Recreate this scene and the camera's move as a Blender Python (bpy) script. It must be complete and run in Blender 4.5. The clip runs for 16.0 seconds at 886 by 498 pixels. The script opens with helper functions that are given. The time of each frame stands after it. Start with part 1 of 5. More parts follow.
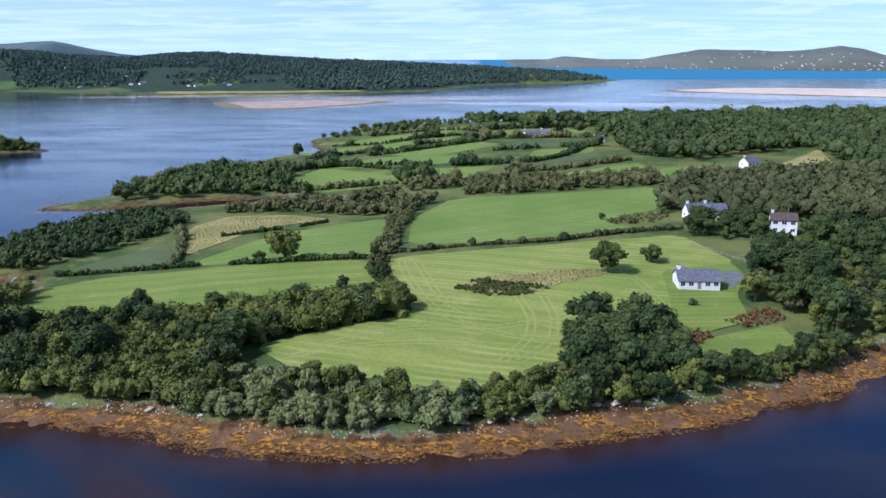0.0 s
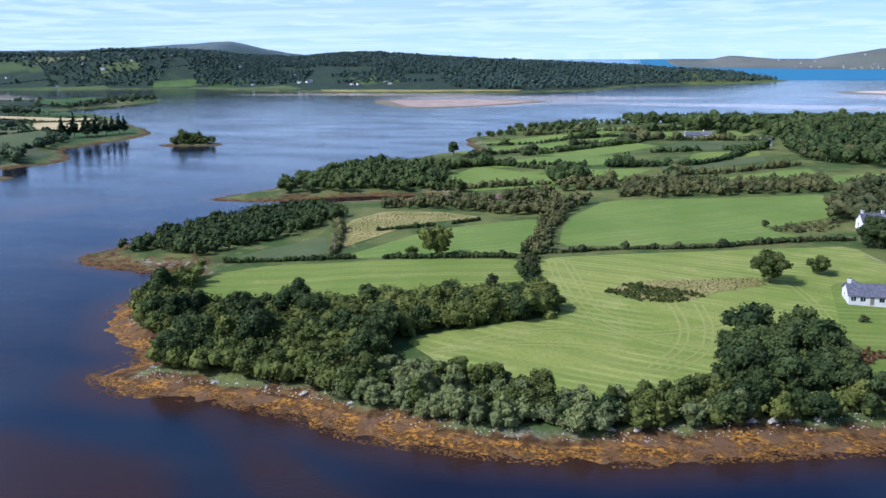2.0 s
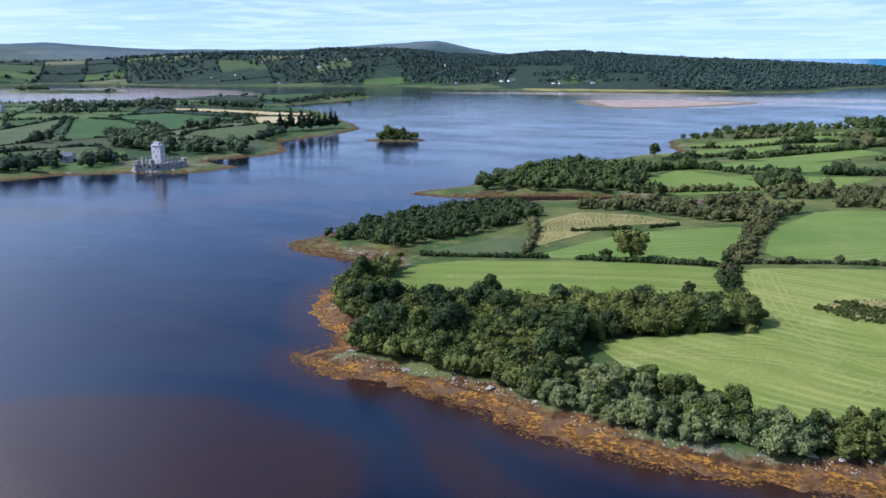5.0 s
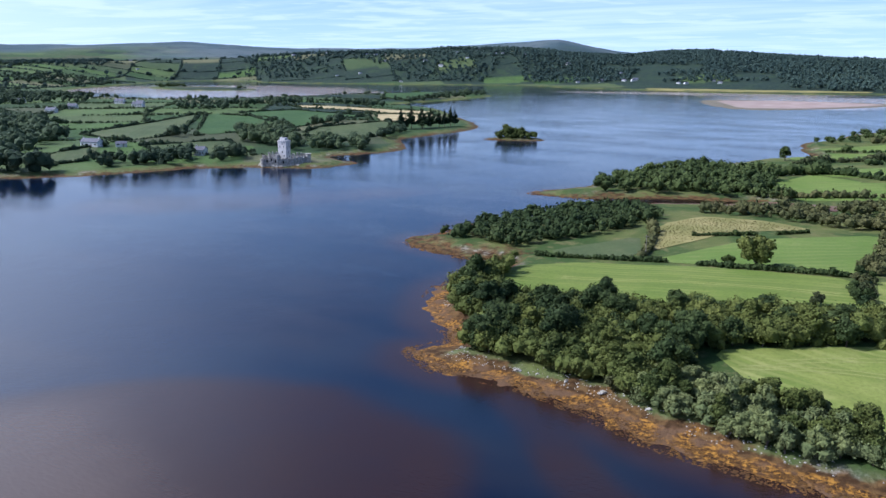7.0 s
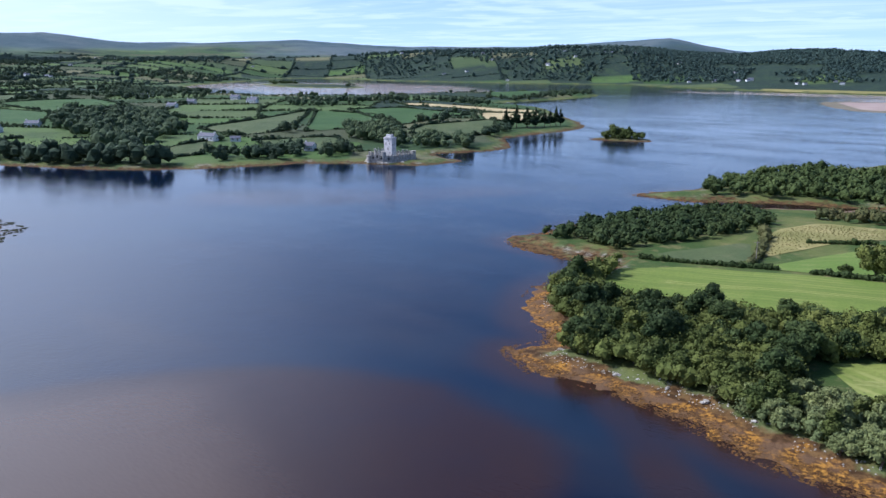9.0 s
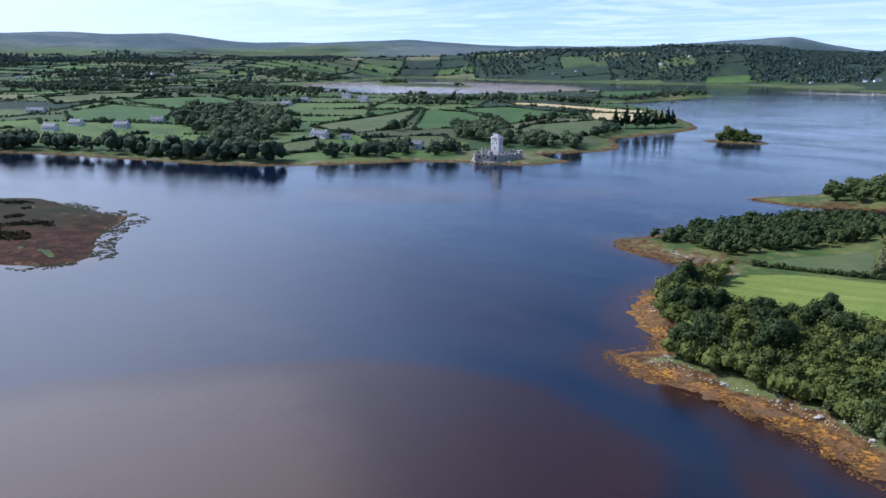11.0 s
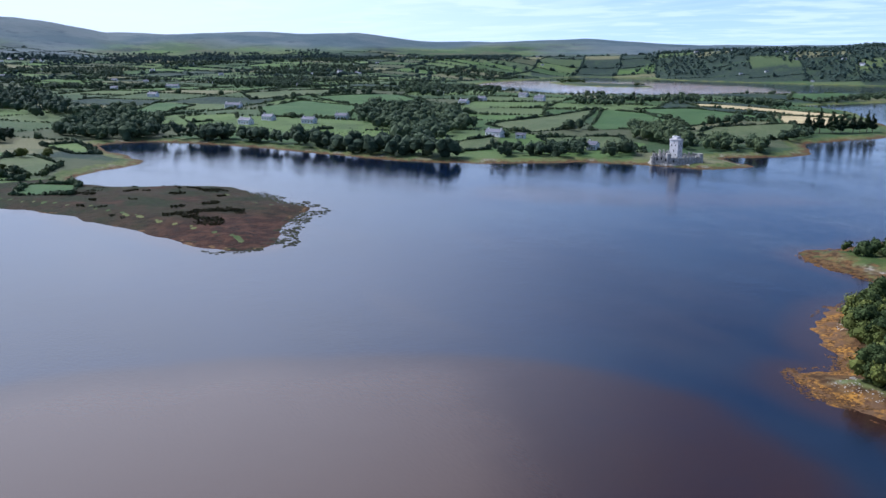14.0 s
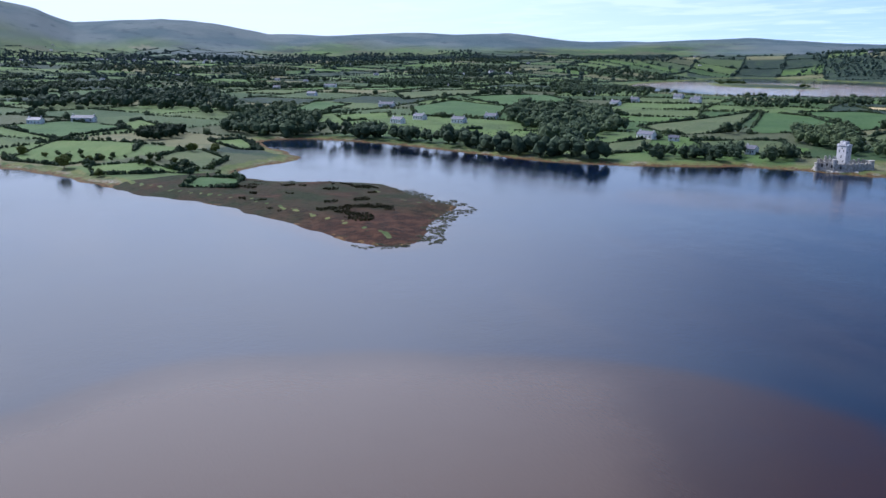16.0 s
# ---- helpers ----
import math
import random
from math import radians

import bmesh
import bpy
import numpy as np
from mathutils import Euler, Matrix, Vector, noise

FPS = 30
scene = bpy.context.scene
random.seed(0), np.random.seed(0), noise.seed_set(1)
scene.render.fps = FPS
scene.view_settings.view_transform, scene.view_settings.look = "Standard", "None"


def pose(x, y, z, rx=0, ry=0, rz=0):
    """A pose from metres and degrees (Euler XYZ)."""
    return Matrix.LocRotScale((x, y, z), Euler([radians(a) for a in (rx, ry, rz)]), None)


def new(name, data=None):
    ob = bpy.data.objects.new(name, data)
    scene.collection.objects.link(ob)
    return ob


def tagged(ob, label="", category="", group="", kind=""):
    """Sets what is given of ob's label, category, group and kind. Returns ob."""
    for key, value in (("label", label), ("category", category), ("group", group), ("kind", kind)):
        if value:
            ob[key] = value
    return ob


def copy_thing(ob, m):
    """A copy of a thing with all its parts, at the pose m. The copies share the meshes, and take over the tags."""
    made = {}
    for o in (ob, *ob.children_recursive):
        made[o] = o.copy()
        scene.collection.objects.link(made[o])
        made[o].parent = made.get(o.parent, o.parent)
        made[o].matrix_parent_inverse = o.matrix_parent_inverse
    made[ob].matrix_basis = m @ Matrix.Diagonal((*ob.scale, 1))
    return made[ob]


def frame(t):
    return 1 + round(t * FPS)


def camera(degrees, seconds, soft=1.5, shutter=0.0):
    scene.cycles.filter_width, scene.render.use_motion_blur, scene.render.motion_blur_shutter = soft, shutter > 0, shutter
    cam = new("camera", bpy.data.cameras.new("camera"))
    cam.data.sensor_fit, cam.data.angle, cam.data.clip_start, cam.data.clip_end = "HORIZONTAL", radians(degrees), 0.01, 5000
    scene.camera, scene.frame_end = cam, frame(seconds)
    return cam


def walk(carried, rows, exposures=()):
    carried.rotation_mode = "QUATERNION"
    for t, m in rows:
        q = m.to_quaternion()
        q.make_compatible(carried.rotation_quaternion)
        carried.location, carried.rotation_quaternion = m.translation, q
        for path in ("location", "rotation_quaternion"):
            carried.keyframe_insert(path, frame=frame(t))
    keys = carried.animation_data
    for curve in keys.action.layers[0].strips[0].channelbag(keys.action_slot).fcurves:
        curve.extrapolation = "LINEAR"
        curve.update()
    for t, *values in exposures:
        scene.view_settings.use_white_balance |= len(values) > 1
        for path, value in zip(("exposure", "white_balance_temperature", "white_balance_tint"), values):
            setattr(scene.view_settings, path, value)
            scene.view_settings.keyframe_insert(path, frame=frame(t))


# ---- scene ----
cam = camera(54.98, 16.0)
EYE = 68.0
# seconds, yaw to the left, pitch, roll: the aircraft hovers in one spot and pans
ROWS = [
    (0.0, -0.00, -12.72, -0.15),
    (0.5, 2.53, -12.72, -0.17),
    (1.0, 5.14, -12.71, -0.18),
    (1.5, 7.77, -12.71, -0.14),
    (2.0, 10.35, -12.73, -0.16),
    (2.5, 12.97, -12.72, -0.22),
    (3.0, 15.63, -12.73, -0.18),
    (3.5, 17.96, -12.75, -0.15),
    (4.0, 19.87, -12.74, -0.11),
    (6.5, 29.58, -12.83, -0.07),
    (7.0, 31.53, -12.83, -0.02),
    (7.5, 33.02, -12.86, 0.01),
    (8.0, 34.95, -12.91, 0.06),
    (8.5, 36.80, -12.91, 0.15),
    (9.0, 38.51, -12.93, 0.15),
    (11.5, 47.61, -12.97, 0.10),
    (12.0, 49.59, -12.96, 0.12),
    (12.5, 51.54, -12.98, 0.16),
    (13.0, 53.30, -13.01, 0.18),
    (13.5, 55.29, -13.04, 0.16),
    (14.0, 57.35, -13.06, 0.16),
    (14.5, 59.89, -13.06, 0.11),
    (15.0, 62.55, -13.05, 0.07),
    (15.5, 65.15, -13.05, 0.02),
    (16.0, 67.30, -13.05, 0.03),
]
walk(cam, [(t, pose(0, 0, EYE, 90 + pitch, 0, yaw) @ pose(0, 0, 0, 0, 0, roll)) for t, yaw, pitch, roll in ROWS],
     [(0.0, 0.10, 5140, 17), (16.0, 0.12, 5260, 17)])

# ---- sky and sun ----
SUN_AZ, SUN_EL = 124.0, 45.0          # azimuth to the left of +y, elevation
sun_way = Vector((-math.sin(radians(SUN_AZ)) * math.cos(radians(SUN_EL)), math.cos(radians(SUN_AZ)) * math.cos(radians(SUN_EL)), math.sin(radians(SUN_EL))))
sun = new("sun", bpy.data.lights.new("sun", "SUN"))
sun.data.energy, sun.data.angle, sun.data.color = 4.7, radians(0.6), (1.0, 0.94, 0.85)
sun.rotation_euler = sun_way.to_track_quat("Z", "Y").to_euler()

world = bpy.data.worlds.new("sky")
scene.world = world
world.use_nodes = True
wt = world.node_tree


def wnode(kind, **values):
    n = wt.nodes.new(kind)
    for k, v in values.items():
        n.inputs[int(k[1:])].default_value = v
    return n


def wlink(a, b):
    wt.links.new(a, b)


back = wt.nodes["Background"]
back.inputs[1].default_value = 0.13
coord = wt.nodes.new("ShaderNodeTexCoord")
parts_xyz = wt.nodes.new("ShaderNodeSeparateXYZ")
wlink(coord.outputs["Generated"], parts_xyz.inputs[0])
lift = wnode("ShaderNodeMath", i1=0.004)
lift.operation = "MAXIMUM"
wlink(parts_xyz.outputs[2], lift.inputs[0])
flat = wt.nodes.new("ShaderNodeCombineXYZ")
wlink(parts_xyz.outputs[0], flat.inputs[0])
wlink(parts_xyz.outputs[1], flat.inputs[1])
wlink(lift.outputs[0], flat.inputs[2])
sky = wt.nodes.new("ShaderNodeTexSky")
sky.sky_type, sky.sun_disc = "NISHITA", False
sky.sun_elevation, sky.sun_rotation = radians(SUN_EL), radians(-SUN_AZ)
sky.air_density, sky.dust_density, sky.ozone_density = 1.0, 0.25, 3.5
high = wnode("ShaderNodeMath", i1=0.09)
high.operation = "ADD"
wlink(lift.outputs[0], high.inputs[0])
raised = wt.nodes.new("ShaderNodeCombineXYZ")
wlink(parts_xyz.outputs[0], raised.inputs[0])
wlink(parts_xyz.outputs[1], raised.inputs[1])
wlink(high.outputs[0], raised.inputs[2])
wlink(raised.outputs[0], sky.inputs[0])
# thin streaks of cloud on a high layer
low = wnode("ShaderNodeMath", i1=0.045)
low.operation = "ADD"
wlink(lift.outputs[0], low.inputs[0])
layer = wt.nodes.new("ShaderNodeVectorMath")
layer.operation = "DIVIDE"
wlink(flat.outputs[0], layer.inputs[0])
same = wt.nodes.new("ShaderNodeCombineXYZ")
for k in range(3):
    wlink(low.outputs[0], same.inputs[k])
wlink(same.outputs[0], layer.inputs[1])
turned = wt.nodes.new("ShaderNodeMapping")
turned.inputs["Rotation"].default_value = (0, 0, radians(-28))
turned.inputs["Scale"].default_value = (0.16, 0.62, 0.0)
wlink(layer.outputs[0], turned.inputs[0])
cloud = wnode("ShaderNodeTexNoise", i2=1.0, i3=7.0, i4=0.58, i5=2.1, i8=0.4)
wlink(turned.outputs[0], cloud.inputs[0])
dens = wt.nodes.new("ShaderNodeMapRange")
dens.interpolation_type = "SMOOTHSTEP"
for k, v in ((1, 0.40), (2, 0.74), (3, 0.02), (4, 0.75)):
    dens.inputs[k].default_value = v
wlink(cloud.outputs[0], dens.inputs[0])
puffs = wnode("ShaderNodeTexNoise", i2=1.05, i3=6.0, i4=0.55)
wlink(layer.outputs[0], puffs.inputs[0])
heap = wt.nodes.new("ShaderNodeMapRange")
heap.interpolation_type = "SMOOTHSTEP"
for k, v in ((1, 0.44), (2, 0.64), (3, 0.0), (4, 0.62)):
    heap.inputs[k].default_value = v
wlink(puffs.outputs[0], heap.inputs[0])
both = wt.nodes.new("ShaderNodeMath")
both.operation = "MAXIMUM"
wlink(dens.outputs[0], both.inputs[0])
wlink(heap.outputs[0], both.inputs[1])
# the cloud lies far off, low over the horizon; overhead the sky is clear
clear_up = wt.nodes.new("ShaderNodeMapRange")
clear_up.interpolation_type = "SMOOTHSTEP"
for k, v in ((1, 0.10), (2, 0.34), (3, 1.0), (4, 0.15)):
    clear_up.inputs[k].default_value = v
wlink(lift.outputs[0], clear_up.inputs[0])
thin_up = wt.nodes.new("ShaderNodeMath")
thin_up.operation = "MULTIPLY"
wlink(both.outputs[0], thin_up.inputs[0])
wlink(clear_up.outputs[0], thin_up.inputs[1])
veil = wt.nodes.new("ShaderNodeMix")
veil.data_type = "RGBA"
wlink(thin_up.outputs[0], veil.inputs[0])
wlink(sky.outputs[0], veil.inputs[6])
veil.inputs[7].default_value = (6.6, 7.3, 8.0, 1)
# bright thin overcast over the land to the west
toward = wt.nodes.new("ShaderNodeVectorMath")
toward.operation = "DOT_PRODUCT"
toward.inputs[1].default_value = (-0.95, -0.28, 0.25)
wlink(coord.outputs["Generated"], toward.inputs[0])
glow = wt.nodes.new("ShaderNodeMapRange")
glow.interpolation_type = "SMOOTHSTEP"
for k, v in ((1, 0.40), (2, 0.97), (3, 0.0), (4, 0.95)):
    glow.inputs[k].default_value = v
wlink(toward.outputs["Value"], glow.inputs[0])
# pale air low over the horizon
pale_air = wt.nodes.new("ShaderNodeMapRange")
pale_air.interpolation_type = "SMOOTHSTEP"
for k, v in ((1, 0.0), (2, 0.14), (3, 0.45), (4, 0.0)):
    pale_air.inputs[k].default_value = v
wlink(lift.outputs[0], pale_air.inputs[0])
low_mix = wt.nodes.new("ShaderNodeMix")
low_mix.data_type = "RGBA"
wlink(pale_air.outputs[0], low_mix.inputs[0])
wlink(veil.outputs[2], low_mix.inputs[6])
low_mix.inputs[7].default_value = (6.0, 7.2, 8.2, 1)
haze = wt.nodes.new("ShaderNodeMix")
haze.data_type = "RGBA"
wlink(glow.outputs[0], haze.inputs[0])
wlink(low_mix.outputs[2], haze.inputs[6])
bright = wt.nodes.new("ShaderNodeMapRange")
bright.interpolation_type = "SMOOTHSTEP"
for k, v in ((1, 0.09), (2, 0.50), (3, 0.0), (4, 1.0)):
    bright.inputs[k].default_value = v
wlink(lift.outputs[0], bright.inputs[0])
sheet = wt.nodes.new("ShaderNodeMix")
sheet.data_type = "RGBA"
wlink(bright.outputs[0], sheet.inputs[0])
sheet.inputs[6].default_value = (7.2, 7.8, 8.3, 1)
sheet.inputs[7].default_value = (21.0, 20.6, 20.0, 1)
wlink(sheet.outputs[2], haze.inputs[7])
wlink(haze.outputs[2], back.inputs[0])

# ---- lie of the land ----
def lattice(ix, iy, seed):
    v = np.sin(ix * 127.1 + iy * 311.7 + seed * 74.7) * 43758.5453
    return v - np.floor(v)


def rough(x, y, size, seed=0, octaves=3):
    """Smooth value noise about zero, for arrays of x and y in metres."""
    x, y = np.asarray(x, float), np.asarray(y, float)
    total, amp = np.zeros_like(x), 1.0
    for o in range(octaves):
        u, v = x / size * 2**o, y / size * 2**o
        iu, iv = np.floor(u), np.floor(v)
        fu, fv = u - iu, v - iv
        fu, fv = fu * fu * (3 - 2 * fu), fv * fv * (3 - 2 * fv)
        a = lattice(iu, iv, seed + o) * (1 - fu) + lattice(iu + 1, iv, seed + o) * fu
        b = lattice(iu, iv + 1, seed + o) * (1 - fu) + lattice(iu + 1, iv + 1, seed + o) * fu
        total += amp * (a * (1 - fv) + b * fv - 0.5)
        amp *= 0.5
    return total


def ramp(v, a, b):
    u = np.clip((v - a) / (b - a), 0, 1)
    return u * u * (3 - 2 * u)


def smooth_ring(points, steps=4, closed=True):
    """A curve through the points."""
    p = np.array(points, float)
    n = len(p)
    out = []
    for i in range(n if closed else n - 1):
        a, b, c, d = (p[(i + k) % n] if closed else p[min(max(i + k, 0), n - 1)] for k in (-1, 0, 1, 2))
        for s in range(steps):
            t = s / steps
            out.append(0.5 * (2 * b + (c - a) * t + (2 * a - 5 * b + 4 * c - d) * t * t + (3 * b - a - 3 * c + d) * t**3))
    if not closed:
        out.append(p[-1])
    return np.array(out)


def inside_by(ring, x, y):
    """How far inside a closed ring the places lie, in metres; negative outside."""
    x, y = np.asarray(x, float).ravel(), np.asarray(y, float).ravel()
    far = np.full(x.shape, 1e12)
    odd = np.zeros(x.shape, bool)
    for (ax, ay), (bx, by) in zip(ring, np.roll(ring, -1, 0)):
        dx, dy = bx - ax, by - ay
        t = np.clip(((x - ax) * dx + (y - ay) * dy) / (dx * dx + dy * dy + 1e-9), 0, 1)
        far = np.minimum(far, (x - ax - t * dx) ** 2 + (y - ay - t * dy) ** 2)
        if ay != by:
            odd ^= ((ay > y) != (by > y)) & (x < ax + (y - ay) / (by - ay) * dx)
    return np.where(odd, 1, -1) * np.sqrt(far)


NEAR = [(96, 174), (84, 166), (70, 160), (57, 154), (44, 149), (33, 146), (22, 143), (11, 139), (1, 137), (-13, 137), (-30, 138), (-46, 142), (-62, 148),
        (-77, 151), (-89, 150), (-97, 151.5), (-106, 157.5), (-103, 165), (-103, 173), (-118, 184), (-130, 206), (-129, 217), (-130, 236), (-130, 249), (-146, 248), (-162, 251),
        (-178, 263), (-172, 276), (-171, 300), (-160, 320), (-147, 351), (-128, 381), (-112, 392), (-85, 404), (-85, 415), (-125, 402), (-158, 385),
        (-184, 387), (-170, 420), (-160, 490), (-138, 527)]
NEAR_BACK = [(-130, 555), (-106, 610), (-88, 624), (-100, 665), (-111, 716), (-94, 765), (-75, 850), (-30, 890), (30, 915), (120, 925), (321, 960), (581, 1010),
             (1500, 1200), (2400, 900), (2600, -300), (900, -200), (420, 60), (200, 170), (140, 196)]
WEST = [(-1400, -700), (-900, -300), (-640, -110), (-564, -48), (-543, -29), (-485, -2), (-435, 23), (-394, 52), (-362, 64), (-320, 80), (-291, 90), (-281, 97), (-288, 111), (-316, 127), (-347, 150),
        (-373, 143), (-415, 141), (-439, 123), (-455, 87), (-496, 79), (-523, 104), (-551, 128), (-618, 124), (-668, 129), (-671, 157), (-646, 182), (-602, 213),
        (-548, 236), (-498, 255), (-461, 276), (-436, 301), (-414, 340), (-402, 364), (-367, 391), (-345, 398), (-336, 409), (-334, 437), (-370, 456), (-357, 485),
        (-354, 526), (-398, 579), (-397, 619)]
WEST_BACK = [(-401, 720), (-484, 823), (-606, 959), (-692, 1005), (-681, 1157), (-693, 1290), (-780, 1360), (-880, 1290), (-906, 1210), (-960, 1079), (-990, 976),
             (-1085, 941), (-1201, 918), (-1343, 939), (-1568, 1111), (-1673, 1313), (-1807, 1570), (-1697, 1675), (-1455, 1635), (-1150, 1692), (-899, 1773),
             (-736, 1704), (-606, 1672), (-513, 1650), (-351, 1613), (-146, 1676), (-4, 1810), (63, 2050), (165, 2168), (318, 2248), (508, 2499)]
WEST_FAR = [(420, 2700), (250, 3000), (0, 3300), (-500, 3900), (-1300, 4900), (-5500, 4900), (-6000, 0), (-5000, -3000), (-2500, -2500)]
EAST = [(330, 4250), (520, 3880), (800, 3780), (1150, 3600), (1600, 3280), (2300, 2900), (3600, 2600), (4600, 3300), (2600, 5200), (600, 5200)]
ISLET = [(-339, 619), (-318, 622), (-293, 637), (-312, 655), (-332, 655), (-343, 634)]
LAGOON_ISLE = [(-1544, 1274), (-1340, 1193), (-1217, 1265), (-1310, 1330), (-1470, 1343)]
BAR = [(-356, 1349), (-265, 1142), (-172, 1176), (-74, 1351), (-204, 1394)]
SPIT = [(436, 1749), (543, 1607), (738, 1438), (1500, 1150), (1800, 1500), (926, 1807), (639, 1895)]
RINGS = {name: smooth_ring(p) for name, p in (("near", NEAR + NEAR_BACK), ("west", WEST + WEST_BACK + WEST_FAR), ("east", EAST), ("islet", ISLET),
                                              ("lagoon_isle", LAGOON_ISLE), ("bar", BAR), ("spit", SPIT))}
# skylines: azimuth to the left of +y in degrees, and rise per metre of distance
MOOR_LINE = [(19.0, -0.004), (21.3, 0.0075), (24, 0.0165), (26, 0.0140), (28, 0.0112), (31, 0.0085), (34, 0.006), (37, 0.0057), (41, 0.0072), (45, 0.0112), (48, 0.0135), (51, 0.0125), (54, 0.0103), (58, 0.0112), (60.5, 0.0150),
             (62.9, 0.0186), (66, 0.0182), (69.7, 0.0185), (74, 0.0172), (78.4, 0.0170), (80, 0.022), (82.2, 0.0300), (83.5, 0.033), (85, 0.0350), (87.5, 0.032), (90.1, 0.0282), (91, 0.034), (92.1, 0.043), (93.9, 0.0505), (97, 0.055), (108, 0.05)]
HEAD_LINE = [(-11.3, -0.0268), (-9, -0.022), (-5, -0.018), (-1.4, -0.0135), (3.1, -0.0085), (7, -0.0055), (10.4, -0.0022), (14.6, 0.0038), (17, 0.0025), (19.7, -0.0020), (21.5, -0.0010), (23.5, 0.001), (25, 0.0045), (27.5, 0.0065), (31.3, 0.0065),
             (33, 0.003), (36, 0.0025), (40, 0.001), (46, -0.004), (54, -0.007), (70, -0.010), (110, -0.010)]
EAST_LINE = [(-33, 0.006), (-30, 0.003), (-26.9, 0.0005), (-25.7, 0.007), (-24.5, 0.0104), (-22.5, 0.0062), (-20.8, 0.0046), (-18.5, 0.007), (-16.4, 0.0083), (-14.5, 0.003), (-12.7, -0.003), (-10.9, -0.0034), (-8, -0.0004), (-6, -0.003), (-4, -0.0075), (-3, -0.009)]


def sea(x, y):
    """The water's level: beyond the bay it lifts gently to the horizon."""
    r = np.hypot(x, y)
    return 51.0 * (np.clip(r - 2600, 0, None) / 2300) ** 2


def ridge(x, y, line, distance, depth, wander=0.0):
    """Hills whose crest, at about that distance, stands on the given skyline."""
    r, az = np.hypot(x, y), np.degrees(np.arctan2(-x, y))
    d = distance + wander * rough(x, y, 900, 51, 2)
    rise = np.interp(az, *np.array(line).T)
    return np.maximum(68 + rise * d, 0) * np.exp(-0.5 * ((d - r) / depth) ** 2)


def land(x, y):
    """Ground height, and how far inside the shore, for arrays."""
    x, y = np.asarray(x, float).ravel(), np.asarray(y, float).ravel()
    r, az = np.hypot(x, y), np.degrees(np.arctan2(-x, y))
    wig = rough(x, y, 14, 3, 3) * np.clip(r / 90, 1.0, 5)
    z = np.full(x.shape, -3.0)
    shore = np.full(x.shape, -1e6)
    for name, ring in RINGS.items():
        lo, hi = ring.min(0) - 40, ring.max(0) + 40
        sel = np.flatnonzero((x > lo[0]) & (x < hi[0]) & (y > lo[1]) & (y < hi[1]))
        if not len(sel):
            continue
        X, Y, R, A = x[sel], y[sel], r[sel], az[sel]
        d = inside_by(ring, X, Y) + wig[sel] * (1.0 if name in ("near", "west", "islet") else 0.6)
        under = np.maximum(-3.0, d * 0.12)
        if name == "near":
            h = np.where(d < 6, d * 0.11, 0.66 + 1.1 * ramp(d, 6, 10) + 3.6 * ramp(d, 8, 110) + 1.6 * ramp(d, 100, 300))
            h += rough(X, Y, 120, 11, 2) * 1.6 * ramp(d, 10, 60)
        elif name == "west":
            h = np.where(d < 6, d * 0.10, 0.6 + 1.2 * ramp(d, 6, 14) + 5.0 * ramp(d, 10, 160))
            h += np.interp(R, [600, 1000, 1500, 2000, 3000, 4000, 4900], [0, 2, 5, 9, 30, 58, 70]) * ramp(d, 0, 250)
            h += rough(X, Y, 240, 12, 3) * 5 * ramp(d, 20, 200)
            moors, head = ridge(X, Y, MOOR_LINE, 4450, 640, 160), ridge(X, Y, HEAD_LINE, 2620, 470, 150)
            rise = (moors**5 + head**5) ** 0.2 * ramp(d, 0, 330)
            h = (np.maximum(h, 0) ** 5 + rise**5) ** 0.2 + np.minimum(h, 0)
            h += rough(X, Y, 380, 13, 5) * 16 * ramp(R, 2900, 4100) * ramp(d, 0, 300)
        elif name == "east":
            hills = ridge(X, Y, EAST_LINE, 4300, 360) * ramp(d, 0, 260)
            h = sea(X, Y) * (d > 0) * 0.6 + np.maximum(3 * ramp(d, 0, 40), 0)
            h = np.maximum(h + 6 * ramp(d, 0, 200), hills) + rough(X, Y, 300, 14, 4) * 10 * ramp(d, 0, 200)
            h = np.maximum(h, sea(X, Y) + np.minimum(d, 8) * 0.3)
        elif name == "islet":
            h = np.minimum(d * 0.14, 1.6 + d * 0.02)
        elif name == "lagoon_isle":
            h = np.minimum(d * 0.1, 2.0)
        elif name == "bar":
            h = np.minimum(d * 0.004, 0.15)
        else:
            h = np.minimum(d * 0.02, 1.5)
        z[sel] = np.maximum(z[sel], np.where(d < 0, under, h))
        shore[sel] = np.maximum(shore[sel], d)
    return z, shore


def ground_at(x, y):
    return float(land([x], [y])[0][0])

